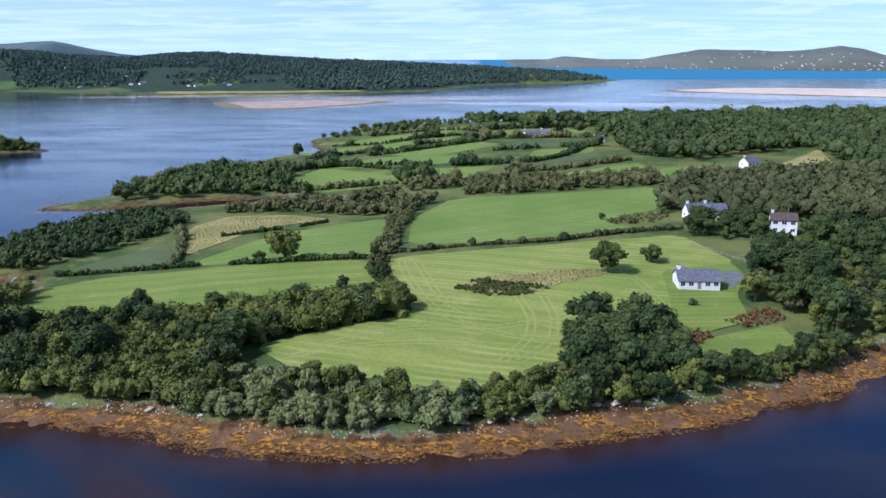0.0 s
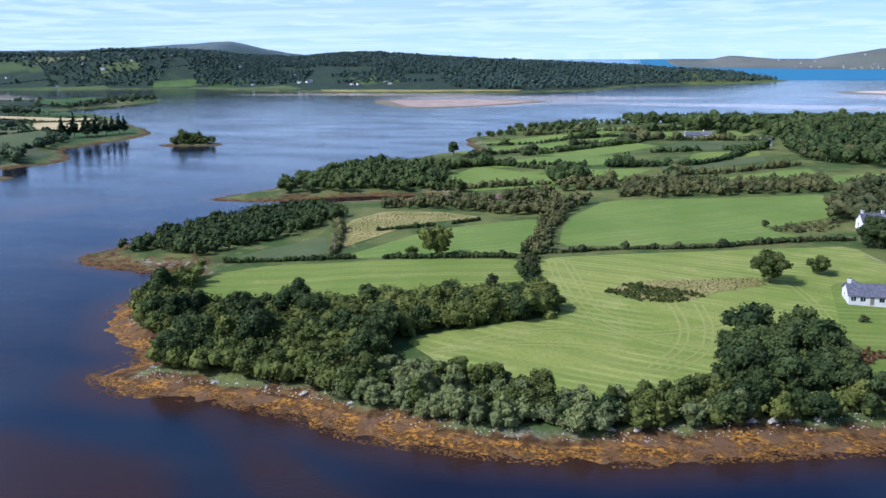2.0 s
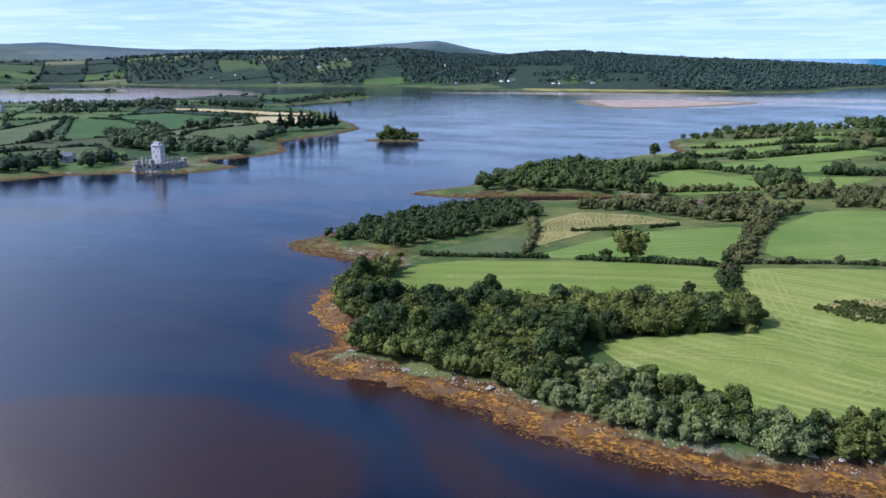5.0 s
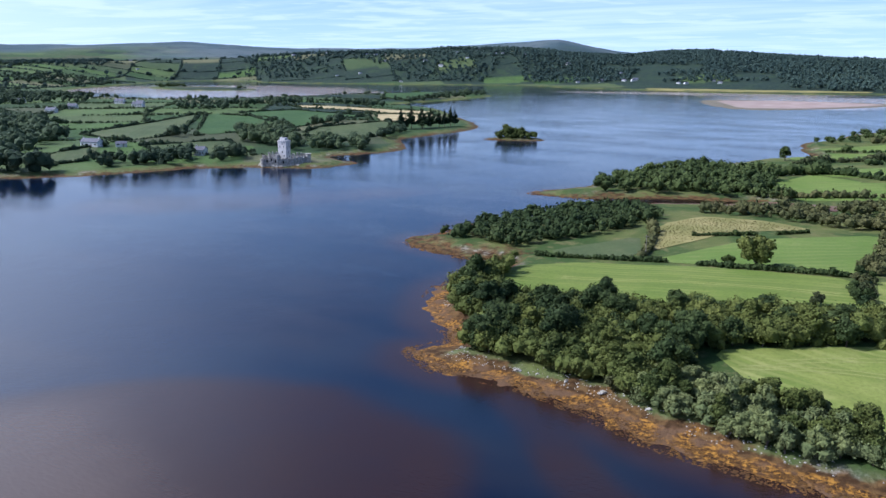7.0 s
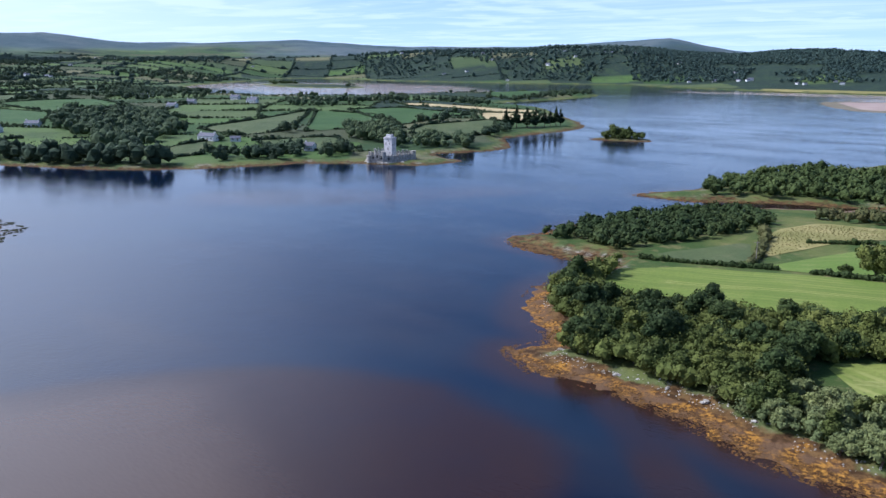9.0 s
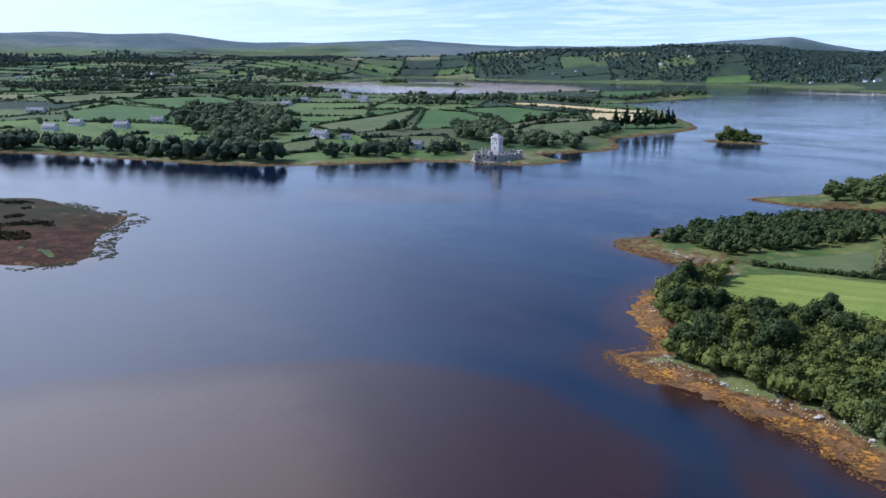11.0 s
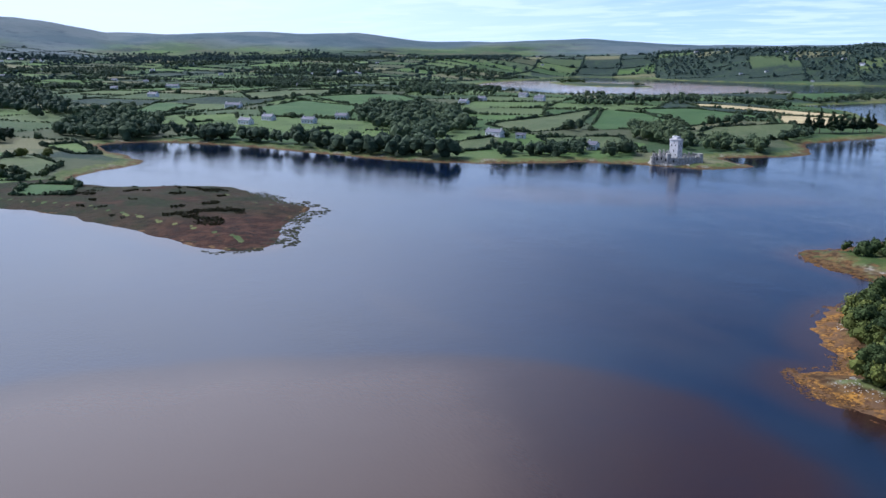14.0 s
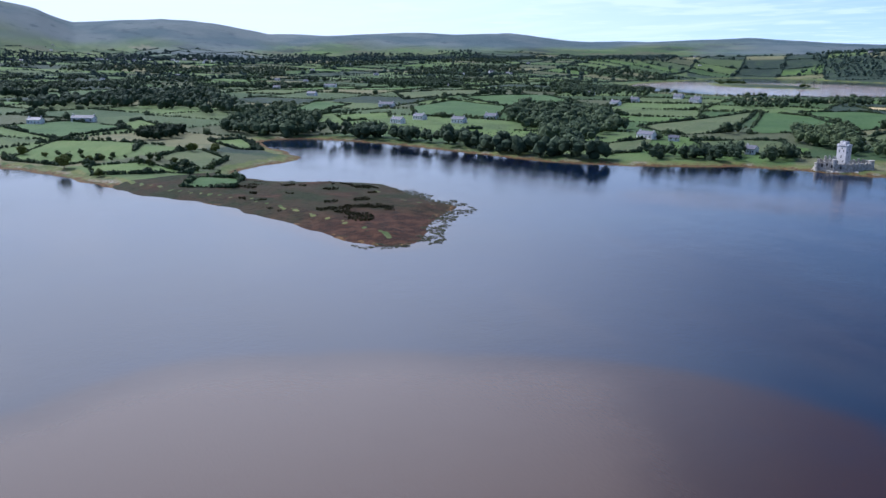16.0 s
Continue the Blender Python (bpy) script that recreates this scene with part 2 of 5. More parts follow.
# ---- materials ----
class Surface:
    """A node material on one principled shader, put together step by step."""

    def __init__(self, name, roughness=0.85, specular=0.3, metallic=0.0):
        self.mat = bpy.data.materials.new(name)
        self.mat.use_nodes = True
        self.tree = self.mat.node_tree
        self.shader = self.tree.nodes["Principled BSDF"]
        self.shader.inputs["Roughness"].default_value = roughness
        self.shader.inputs["Specular IOR Level"].default_value = specular
        self.shader.inputs["Metallic"].default_value = metallic
        self.place = self.tree.nodes.new("ShaderNodeNewGeometry").outputs["Position"]

    def add(self, kind, *links, **values):
        n = self.tree.nodes.new(kind)
        for k, v in values.items():
            n.inputs[int(k[1:])].default_value = v
        for k, source in links:
            self.tree.links.new(source, n.inputs[k])
        return n

    def noise(self, size, detail=4.0, stretch=None, turn=0.0, where=None, rough_=0.55):
        where = where or self.place
        if stretch:
            where = self.add("ShaderNodeMapping", (0, where), i2=(0, 0, turn), i3=stretch).outputs[0]
        return self.add("ShaderNodeTexNoise", (0, where), i2=1.0 / size, i3=detail, i4=rough_).outputs[0]

    def step(self, value, lo, hi, a=0.0, b=1.0):
        n = self.add("ShaderNodeMapRange", (0, value), i1=lo, i2=hi, i3=a, i4=b)
        n.interpolation_type = "SMOOTHSTEP"
        return n.outputs[0]

    def math(self, op, a, b):
        n = self.tree.nodes.new("ShaderNodeMath")
        n.operation = op
        for k, v in enumerate((a, b)):
            if isinstance(v, (int, float)):
                n.inputs[k].default_value = v
            else:
                self.tree.links.new(v, n.inputs[k])
        return n.outputs[0]

    def mix(self, factor, a, b, blend="MIX"):
        n = self.tree.nodes.new("ShaderNodeMix")
        n.data_type, n.blend_type = "RGBA", blend
        for k, v in ((0, factor), (6, a), (7, b)):
            if isinstance(v, tuple):
                n.inputs[k].default_value = (*v, 1)
            elif isinstance(v, (int, float)):
                n.inputs[k].default_value = v
            else:
                self.tree.links.new(v, n.inputs[k])
        return n.outputs[2]

    def ramp(self, value, *stops):
        n = self.add("ShaderNodeValToRGB", (0, value))
        el = n.color_ramp.elements
        while len(el) < len(stops):
            el.new(0.5)
        for e, (at, colour) in zip(el, stops):
            e.position, e.color = at, (*colour, 1)
        return n.outputs[0]

    def colour(self, source):
        self.tree.links.new(source, self.shader.inputs["Base Color"])
        return self

    def relief(self, height, strength=0.5, distance=0.1):
        n = self.add("ShaderNodeBump", ("Height", height))
        n.inputs["Strength"].default_value, n.inputs["Distance"].default_value = strength, distance
        self.tree.links.new(n.outputs[0], self.shader.inputs["Normal"])
        return self


def grass_material(name, a, b, dry, stripe=0.0, turn=0.0, size=3.2, dryness=0.5):
    """Pasture: two greens by large patches, dry tufts, and mowing lines."""
    s = Surface(name, 0.9, 0.15)
    col = s.mix(s.step(s.noise(38, 5), 0.36, 0.64), a, b)
    col = s.mix(s.math("MULTIPLY", s.step(s.noise(9, 6), 0.50, 0.72), dryness), col, dry)
    fine = s.noise(0.9, 4)
    col = s.mix(s.math("MULTIPLY", s.step(fine, 0.4, 0.7), 0.35), col, tuple(v * 0.6 for v in a))
    if stripe:
        bent = s.noise(45, 2)
        line = s.add("ShaderNodeMapping", (0, s.place), i2=(0, 0, turn)).outputs[0]
        xyz = s.add("ShaderNodeSeparateXYZ", (0, line)).outputs[1]
        wave = s.math("SINE", s.math("ADD", s.math("MULTIPLY", xyz, 6.283 / size), s.math("MULTIPLY", bent, 14.0)), 0.0)
        gate = s.step(s.noise(22, 3), 0.38, 0.6)
        col = s.mix(s.math("MULTIPLY", s.math("MULTIPLY", s.step(wave, -0.2, 0.9), gate), stripe), col, dry)
        broad = s.math("SINE", s.math("ADD", s.math("MULTIPLY", xyz, 6.283 / (size * 3.1)), s.math("MULTIPLY", bent, 9.0)), 0.0)
        col = s.mix(s.math("MULTIPLY", s.step(broad, 0.0, 0.8), stripe * 0.6), col, tuple(v * 0.72 for v in a))
    s.colour(col)
    return s.relief(s.math("ADD", fine, s.noise(4, 4)), 0.6, 0.25).mat


def leaf_material(name, dark, light, tip, vary=1.0):
    s = Surface(name, 0.8, 0.10)
    isle = s.add("ShaderNodeNewGeometry").outputs["Random Per Island"]
    thing = s.add("ShaderNodeObjectInfo").outputs["Random"]
    col = s.mix(isle, dark, light)
    col = s.mix(s.step(s.noise(7.0, 2), 0.42, 0.66, 0.0, 0.6), col, tip)
    col = s.mix(s.step(thing, 0.0, 1.0, 0.0, vary), s.mix(0.22, col, (0.0, 0.0, 0.0)), s.mix(0.4, col, tuple(v * k for v, k in zip(tip, (1.25, 1.2, 0.9)))))
    col = s.mix(s.step(s.noise(23.0, 3), 0.40, 0.62, 0.0, 0.45), col, dark)
    s.colour(s.mix(s.math("MULTIPLY", s.step(s.noise(0.5, 3), 0.35, 0.65), 0.3), col, tuple(v * 0.5 for v in dark)))
    return s.mat


def plain_material(name, a, b, size=0.8, roughness=0.8, bump=0.3, distance=0.02, specular=0.3):
    s = Surface(name, roughness, specular)
    n = s.noise(size, 6)
    col = s.mix(s.step(n, 0.35, 0.68), a, b)
    s.colour(s.mix(s.math("MULTIPLY", s.step(s.noise(size * 9, 3), 0.4, 0.7), 0.35), col, tuple(v * 0.7 for v in a)))
    return s.relief(n, bump, distance).mat


def ground_material():
    s = Surface("open_ground", 0.92, 0.12)
    cover = s.add("ShaderNodeVertexColor")
    cover.layer_name = "cover"
    rgb = s.add("ShaderNodeSeparateColor", (0, cover.outputs[0])).outputs
    weed, stone, moor, patch = rgb[0], rgb[1], rgb[2], cover.outputs[1]
    col = s.mix(s.step(s.noise(26, 6), 0.38, 0.64), (0.045, 0.075, 0.018), (0.115, 0.125, 0.035))
    col = s.mix(s.step(s.noise(5, 5), 0.52, 0.70, 0.0, 0.7), col, (0.17, 0.145, 0.06))
    # farmland: the crop of each field, with patches of rushes and rough grass in it
    crop = s.add("ShaderNodeVertexColor")
    crop.layer_name = "crop"
    fields = s.mix(s.step(s.noise(34, 6), 0.48, 0.66, 0.0, 0.55), crop.outputs[0], (0.038, 0.062, 0.026))
    fields = s.mix(s.step(s.noise(6, 5), 0.45, 0.7, 0.0, 0.3), fields, (0.10, 0.10, 0.045))
    col = s.mix(patch, col, fields)
    # moor and heather tones, with blue-grey distance haze put into the colour
    hazy_heath = s.mix(s.step(s.noise(330, 8), 0.40, 0.60), (0.058, 0.088, 0.096), (0.100, 0.122, 0.122))
    hazy_heath = s.mix(s.step(s.noise(60, 5), 0.55, 0.7, 0.0, 0.7), hazy_heath, (0.036, 0.058, 0.068))
    col = s.mix(moor, col, hazy_heath)
    rubble = s.mix(s.step(s.noise(1.1, 5), 0.42, 0.62), (0.10, 0.085, 0.055), (0.30, 0.265, 0.21))
    rubble = s.mix(s.step(s.noise(6, 4), 0.45, 0.65), rubble, (0.16, 0.13, 0.06))
    col = s.mix(stone, col, rubble)
    kelp = s.mix(s.step(s.noise(0.9, 6), 0.40, 0.62), (0.060, 0.028, 0.010), (0.34, 0.165, 0.026))
    kelp = s.mix(s.step(s.noise(5.5, 5), 0.40, 0.62), kelp, (0.115, 0.066, 0.034))
    mud = s.mix(s.step(s.noise(2.2, 5), 0.38, 0.64), (0.048, 0.025, 0.010), (0.130, 0.074, 0.027))
    torn = s.math("ADD", weed, s.math("MULTIPLY", s.math("SUBTRACT", s.noise(4.0, 5), 0.5), 0.9))
    kelp = s.mix(s.step(torn, 0.44, 0.64), mud, kelp)
    col = s.mix(s.step(torn, 0.12, 0.34), col, kelp)
    s.colour(col)
    return s.relief(s.math("ADD", s.noise(1.2, 6), s.noise(7, 4)), 0.9, 0.5).mat


def marsh_material():
    """Salt marsh: olive turf broken by rusty glasswort and dark peat."""
    s = Surface("salt_marsh", 0.95, 0.1)
    xyz = s.add("ShaderNodeSeparateXYZ", (0, s.place)).outputs
    outer = s.step(s.math("ADD", xyz[0], s.math("MULTIPLY", s.noise(30, 4), 60.0)), -345.0, -285.0)
    col = s.mix(s.step(s.noise(18, 6), 0.40, 0.60), (0.019, 0.025, 0.009), (0.034, 0.025, 0.012))
    red = s.mix(s.step(s.noise(7, 6), 0.42, 0.62), (0.030, 0.014, 0.008), (0.066, 0.030, 0.016))
    col = s.mix(s.math("MAXIMUM", outer, s.step(s.noise(24, 5), 0.56, 0.66, 0.0, 0.8)), col, red)
    s.colour(s.mix(s.step(s.noise(3, 5), 0.50, 0.66, 0.0, 0.7), col, (0.014, 0.011, 0.007)))
    return s.relief(s.math("ADD", s.noise(1.5, 5), s.noise(6, 4)), 0.9, 0.5).mat


def water_material():
    s = Surface("bay_water", 0.07, 0.5)
    s.shader.inputs["IOR"].default_value = 1.333
    deep = s.mix(s.step(s.noise(150, 4), 0.40, 0.62), (0.002, 0.004, 0.014), (0.003, 0.008, 0.024))
    # mauve and paler blue streaks mixed by noise through the deep blue
    deep = s.mix(s.step(s.noise(120, 5, (1.0, 2.6, 1.0), -0.7), 0.47, 0.68, 0.0, 0.5), deep, (0.026, 0.020, 0.022))
    deep = s.mix(s.step(s.noise(210, 4, (1.6, 1.0, 1.0), 0.4), 0.50, 0.66, 0.0, 0.35), deep, (0.014, 0.028, 0.042))
    # peat-brown shallows over sand
    dist = s.add("ShaderNodeVertexColor")
    dist.layer_name = "shallows"
    rgb = s.add("ShaderNodeSeparateColor", (0, dist.outputs[0])).outputs
    frayed = s.math("ADD", rgb[0], s.math("MULTIPLY", s.math("SUBTRACT", s.noise(34, 5), 0.5), s.math("MULTIPLY", s.step(rgb[0], 0.0, 0.3), 0.55)))
    col = s.mix(s.step(dist.outputs[1], 0.15, 0.9), deep, (0.030, 0.014, 0.010))
    col = s.mix(s.step(frayed, 0.05, 0.5), col, (0.026, 0.012, 0.009))
    col = s.mix(s.step(frayed, 0.45, 1.0), col, (0.060, 0.036, 0.024))
    sandy = s.math("ADD", rgb[1], s.math("MULTIPLY", s.math("SUBTRACT", s.noise(110, 5, (1, 2.2, 1)), 0.5), 0.7))
    col = s.mix(s.step(sandy, 0.35, 0.75), col, (0.40, 0.31, 0.275))
    # open sea: wave-reflected sky blue is put in the colour; specular drops to zero
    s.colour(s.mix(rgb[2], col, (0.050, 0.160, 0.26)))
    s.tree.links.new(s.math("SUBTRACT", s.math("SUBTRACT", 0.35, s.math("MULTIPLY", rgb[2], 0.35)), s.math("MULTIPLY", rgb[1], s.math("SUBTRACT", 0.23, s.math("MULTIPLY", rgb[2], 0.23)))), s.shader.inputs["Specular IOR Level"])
    chop = s.math("ADD", s.noise(1.6, 3, (1.0, 2.3, 1), 0.5), s.math("MULTIPLY", s.noise(9, 3), 1.2))
    calm = s.step(s.noise(90, 3, (1, 2.5, 1), 0.3), 0.35, 0.7, 0.13, 0.38)
    n = s.add("ShaderNodeBump", ("Height", chop), ("Strength", calm))
    n.inputs["Distance"].default_value = 0.22
    s.tree.links.new(n.outputs[0], s.shader.inputs["Normal"])
    return s.mat


M_GROUND, M_WATER = ground_material(), water_material()
M_MOWN = grass_material("mown_hay_field", (0.150, 0.195, 0.034), (0.215, 0.235, 0.052), (0.31, 0.30, 0.095), 0.5, 0.30, 3.4, 0.5)
M_MOWN_B = grass_material("mown_pasture", (0.115, 0.162, 0.026), (0.152, 0.190, 0.034), (0.23, 0.235, 0.066), 0.45, -0.12, 3.0, 0.35)
M_GREEN = grass_material("green_pasture", (0.115, 0.170, 0.030), (0.150, 0.200, 0.040), (0.22, 0.23, 0.075), 0.25, -0.6, 5.0, 0.35)
M_DEEP = grass_material("deep_green_pasture", (0.040, 0.082, 0.022), (0.056, 0.102, 0.028), (0.085, 0.115, 0.04), 0.15, 0.5, 5.0, 0.25)
# green pasture darkened in its colour for cloud shade across the bay
M_GREEN_SHADED = grass_material("far_green_cloud_shade", (0.075, 0.120, 0.028), (0.100, 0.145, 0.036), (0.14, 0.155, 0.055), 0.2, 0.3, 6.0, 0.35)
M_OLIVE = grass_material("olive_pasture", (0.062, 0.086, 0.032), (0.088, 0.108, 0.040), (0.13, 0.125, 0.06), 0.15, 0.9, 6.0, 0.5)
M_TAN = grass_material("dry_rough_grass", (0.19, 0.175, 0.052), (0.29, 0.245, 0.090), (0.36, 0.29, 0.12), 0.0, 0, 4.0, 0.7)
M_STRAW = grass_material("ripe_corn_stubble", (0.38, 0.30, 0.14), (0.48, 0.38, 0.19), (0.55, 0.44, 0.24), 0.3, 0.2, 8.0, 0.6)
M_MUD = plain_material("reddish_mudflat", (0.12, 0.065, 0.038), (0.19, 0.115, 0.065), 4.0, 0.6, 0.4, 0.1)
M_TRACK = grass_material("pale_wheel_track", (0.205, 0.225, 0.055), (0.255, 0.26, 0.075), (0.30, 0.29, 0.10), 0.0, 0, 3.0, 0.6)
M_SAND = plain_material("pale_tidal_sand", (0.46, 0.36, 0.28), (0.60, 0.50, 0.40), 30, 0.9, 0.2, 0.05)
M_MARSH = marsh_material()
M_BAR = plain_material("damp_pinkish_sand", (0.30, 0.215, 0.17), (0.42, 0.32, 0.26), 26, 0.8, 0.2, 0.05)
M_TARMAC = plain_material("grey_drive", (0.10, 0.10, 0.11), (0.16, 0.16, 0.17), 1.5, 0.9, 0.3, 0.02)
M_WALL = plain_material("white_render", (0.62, 0.60, 0.57), (0.72, 0.70, 0.67), 1.4, 0.85, 0.2, 0.01)
M_SLATE = plain_material("slate_roof", (0.075, 0.075, 0.095), (0.14, 0.135, 0.16), 0.7, 0.6, 0.5, 0.03)
M_BROWN_ROOF = plain_material("brown_tile_roof", (0.055, 0.038, 0.034), (0.10, 0.07, 0.06), 0.7, 0.75, 0.5, 0.03)
M_STONEWORK = plain_material("old_grey_stonework", (0.27, 0.245, 0.21), (0.50, 0.46, 0.40), 1.3, 0.92, 0.9, 0.12)
M_HARLING = plain_material("weathered_pale_harling", (0.60, 0.56, 0.53), (0.78, 0.73, 0.69), 1.6, 0.9, 0.5, 0.05)
M_TIMBER = plain_material("weathered_timber", (0.17, 0.14, 0.11), (0.28, 0.25, 0.21), 0.4, 0.85, 0.4, 0.02)
M_TRIM = plain_material("white_trim", (0.76, 0.76, 0.75), (0.82, 0.82, 0.81), 0.6, 0.5, 0.1, 0.005)
# near-black colour for the unlit depth of castle openings, built as solid blocks
M_DARK = plain_material("opening_shade", (0.012, 0.012, 0.014), (0.03, 0.03, 0.03), 0.5, 0.9, 0.1, 0.01)
M_ROCK = plain_material("pale_shore_rock", (0.22, 0.195, 0.155), (0.48, 0.44, 0.38), 0.9, 0.9, 0.8, 0.08)
M_WRACK = leaf_material("golden_wrack", (0.050, 0.026, 0.012), (0.27, 0.13, 0.024), (0.15, 0.08, 0.028))
GLASS = Surface("window_glass", 0.06, 0.5)
GLASS.colour(GLASS.mix(GLASS.noise(0.8, 2), (0.015, 0.018, 0.022), (0.03, 0.034, 0.04)))
M_GLASS = GLASS.mat
M_LEAF = leaf_material("oak_leaves", (0.040, 0.056, 0.014), (0.108, 0.134, 0.032), (0.162, 0.172, 0.044))
M_LEAF_DARK = leaf_material("dark_leaves", (0.018, 0.033, 0.011), (0.054, 0.080, 0.026), (0.084, 0.106, 0.034))
M_LEAF_GREY = leaf_material("willow_leaves", (0.092, 0.116, 0.042), (0.200, 0.226, 0.084), (0.255, 0.265, 0.108))
M_LEAF_BROWN = leaf_material("heathy_scrub_leaves", (0.032, 0.044, 0.017), (0.090, 0.102, 0.038), (0.14, 0.128, 0.052))
# the next two hold distance haze in their colour: bluer, with lifted darks
M_LEAF_FAR = leaf_material("haze_blue_foliage", (0.028, 0.052, 0.050), (0.056, 0.088, 0.074), (0.072, 0.100, 0.078))
M_LEAF_WEST = leaf_material("haze_cooled_leaves", (0.030, 0.050, 0.029), (0.072, 0.100, 0.050), (0.095, 0.120, 0.056))
M_FIR = leaf_material("pine_needles", (0.008, 0.020, 0.010), (0.025, 0.045, 0.020), (0.04, 0.055, 0.022))
M_BRACKEN = leaf_material("rusty_bracken", (0.10, 0.045, 0.020), (0.20, 0.10, 0.05), (0.16, 0.12, 0.05))
M_MARSH_SCRUB = leaf_material("marsh_scrub_leaves", (0.018, 0.023, 0.009), (0.040, 0.044, 0.017), (0.048, 0.040, 0.017))
M_TUFT = leaf_material("dry_tussocks", (0.17, 0.155, 0.055), (0.26, 0.225, 0.095), (0.21, 0.190, 0.075))
M_BARK = plain_material("bark", (0.07, 0.052, 0.037), (0.16, 0.13, 0.10), 0.3, 0.9, 0.8, 0.05)


# ---- the ground and the water ----
def mesh_of(name, verts, faces, material=None):
    me = bpy.data.meshes.new(name)
    me.from_pydata(verts if isinstance(verts, list) else verts.tolist(), [], faces if isinstance(faces, list) else faces.tolist())
    if material:
        me.materials.append(material)
    return me


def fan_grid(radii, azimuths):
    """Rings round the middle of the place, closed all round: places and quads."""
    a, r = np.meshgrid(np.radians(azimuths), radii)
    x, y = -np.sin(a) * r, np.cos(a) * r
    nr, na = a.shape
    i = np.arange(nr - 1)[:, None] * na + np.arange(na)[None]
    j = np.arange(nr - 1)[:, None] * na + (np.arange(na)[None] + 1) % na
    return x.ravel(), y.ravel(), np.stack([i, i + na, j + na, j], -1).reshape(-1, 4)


def shade_smooth(me):
    me.polygons.foreach_set("use_smooth", [True] * len(me.polygons))


def shore_speckle(x, y, d):
    return rough(x, y, 3.0, 31, 2) * 0.42 * np.exp(-0.5 * ((d + 0.8) / 2.6) ** 2)


# the chequer of small fields over the farmland: columns of unequal fields on a bent grid
COL_W, ROW_W, GRID_TURN = 118.0, 84.0, 0.62
# crop tones are lowered to carry cloud shade over this land in their colour
CROPS = np.array([(0.048, 0.084, 0.026), (0.070, 0.118, 0.030), (0.036, 0.064, 0.024), (0.082, 0.110, 0.040), (0.058, 0.086, 0.034), (0.140, 0.135, 0.066), (0.042, 0.080, 0.024), (0.020, 0.036, 0.026), (0.088, 0.128, 0.040), (0.064, 0.074, 0.036)])


def bend(x, y):
    return rough(x, y, 420, 61, 2) * 90, rough(x, y, 380, 64, 2) * 80


def to_grid(x, y):
    bx, by = bend(x, y)
    c, s = math.cos(GRID_TURN), math.sin(GRID_TURN)
    return (x + bx) * c + (y + by) * s, -(x + bx) * s + (y + by) * c


def from_grid(u, v):
    c, s = math.cos(GRID_TURN), math.sin(GRID_TURN)
    px, py = u * c - v * s, u * s + v * c
    x, y = px.copy(), py.copy()
    for _ in range(6):
        bx, by = bend(x, y)
        x, y = px - bx, py - by
    return x, y


def crop_of(x, y):
    u, v = to_grid(x, y)
    col = np.floor(u / COL_W)
    row = np.floor(v / ROW_W + lattice(col, col * 0, 5))
    kind = np.clip((lattice(col, row, 9) * len(CROPS)).astype(int), 0, len(CROPS) - 1)
    # most of the headland across the water is wooded heath
    r, az = np.hypot(x, y), np.degrees(np.arctan2(-x, y))
    wooded = (r > 1650) & (lattice(col, row, 21) < np.interp(az, [26, 34, 46, 54], [0.86, 0.66, 0.5, 0.0]))
    return np.where(wooded, 7, kind)


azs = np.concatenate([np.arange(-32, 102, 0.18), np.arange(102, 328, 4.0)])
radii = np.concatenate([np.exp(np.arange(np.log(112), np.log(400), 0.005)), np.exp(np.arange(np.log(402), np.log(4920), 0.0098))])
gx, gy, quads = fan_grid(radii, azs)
gz, gd = land(gx, gy)
gr, ga = np.hypot(gx, gy), np.degrees(np.arctan2(-gx, gy))
gz = gz + shore_speckle(gx, gy, gd) * (gr < 420)
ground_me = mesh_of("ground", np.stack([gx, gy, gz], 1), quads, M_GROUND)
shade_smooth(ground_me)
ragged = gd + rough(gx, gy, 9, 41, 3) * 5
is_near = (gx > -230) & (gr < 1100)
rocky = (gx < -120) & (gy > 238) & (gy < 285) & is_near
weed = np.clip(1 - (ragged - 1.5) / np.where(rocky, 19.0, 9.0), 0, 1) * np.where(is_near & (gy < 236), 1.0, np.where(is_near, 0.36, 0.40)) * (gr < 1000)
stone = ramp(ragged, 4.5, 7.0) * (1 - ramp(ragged, 8.0, 11)) * (0.15 + 0.85 * ramp(rough(gx, gy, 12, 43, 2), -0.05, 0.3))
sandy_bank = (gr > 1000) & (gd < 400) & ((gx > -380) & (gx < 2000) & (gy < 2000)) & ~((gx < 400) & (gy > 1560)) & (gy > 1120)
stone = np.where(sandy_bank, 1.0, stone * (gr < 900))
# far east hills: pale rubble colour blended in to make their tone paler
stone = np.where((gx > 300) & (gr > 3300) & (gd > 0), 0.38, stone)
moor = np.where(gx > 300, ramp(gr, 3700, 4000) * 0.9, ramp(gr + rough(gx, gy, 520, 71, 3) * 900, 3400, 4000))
patch = ramp(gr, 420, 470) * (gx < 200) * (gd > 14) * ~((gx > -230) & (gr < 1100)) + ramp(gr, 2500, 2600) * (gx >= 200)
crop_me = ground_me.color_attributes.new("crop", "FLOAT_COLOR", "POINT")
crop_me.data.foreach_set("color", np.concatenate([CROPS[crop_of(gx, gy)], np.ones((len(gx), 1))], 1).ravel())
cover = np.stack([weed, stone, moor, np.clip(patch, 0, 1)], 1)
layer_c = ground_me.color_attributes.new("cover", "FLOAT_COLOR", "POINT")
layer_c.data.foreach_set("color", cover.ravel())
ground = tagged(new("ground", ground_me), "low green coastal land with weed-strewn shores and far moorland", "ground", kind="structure")

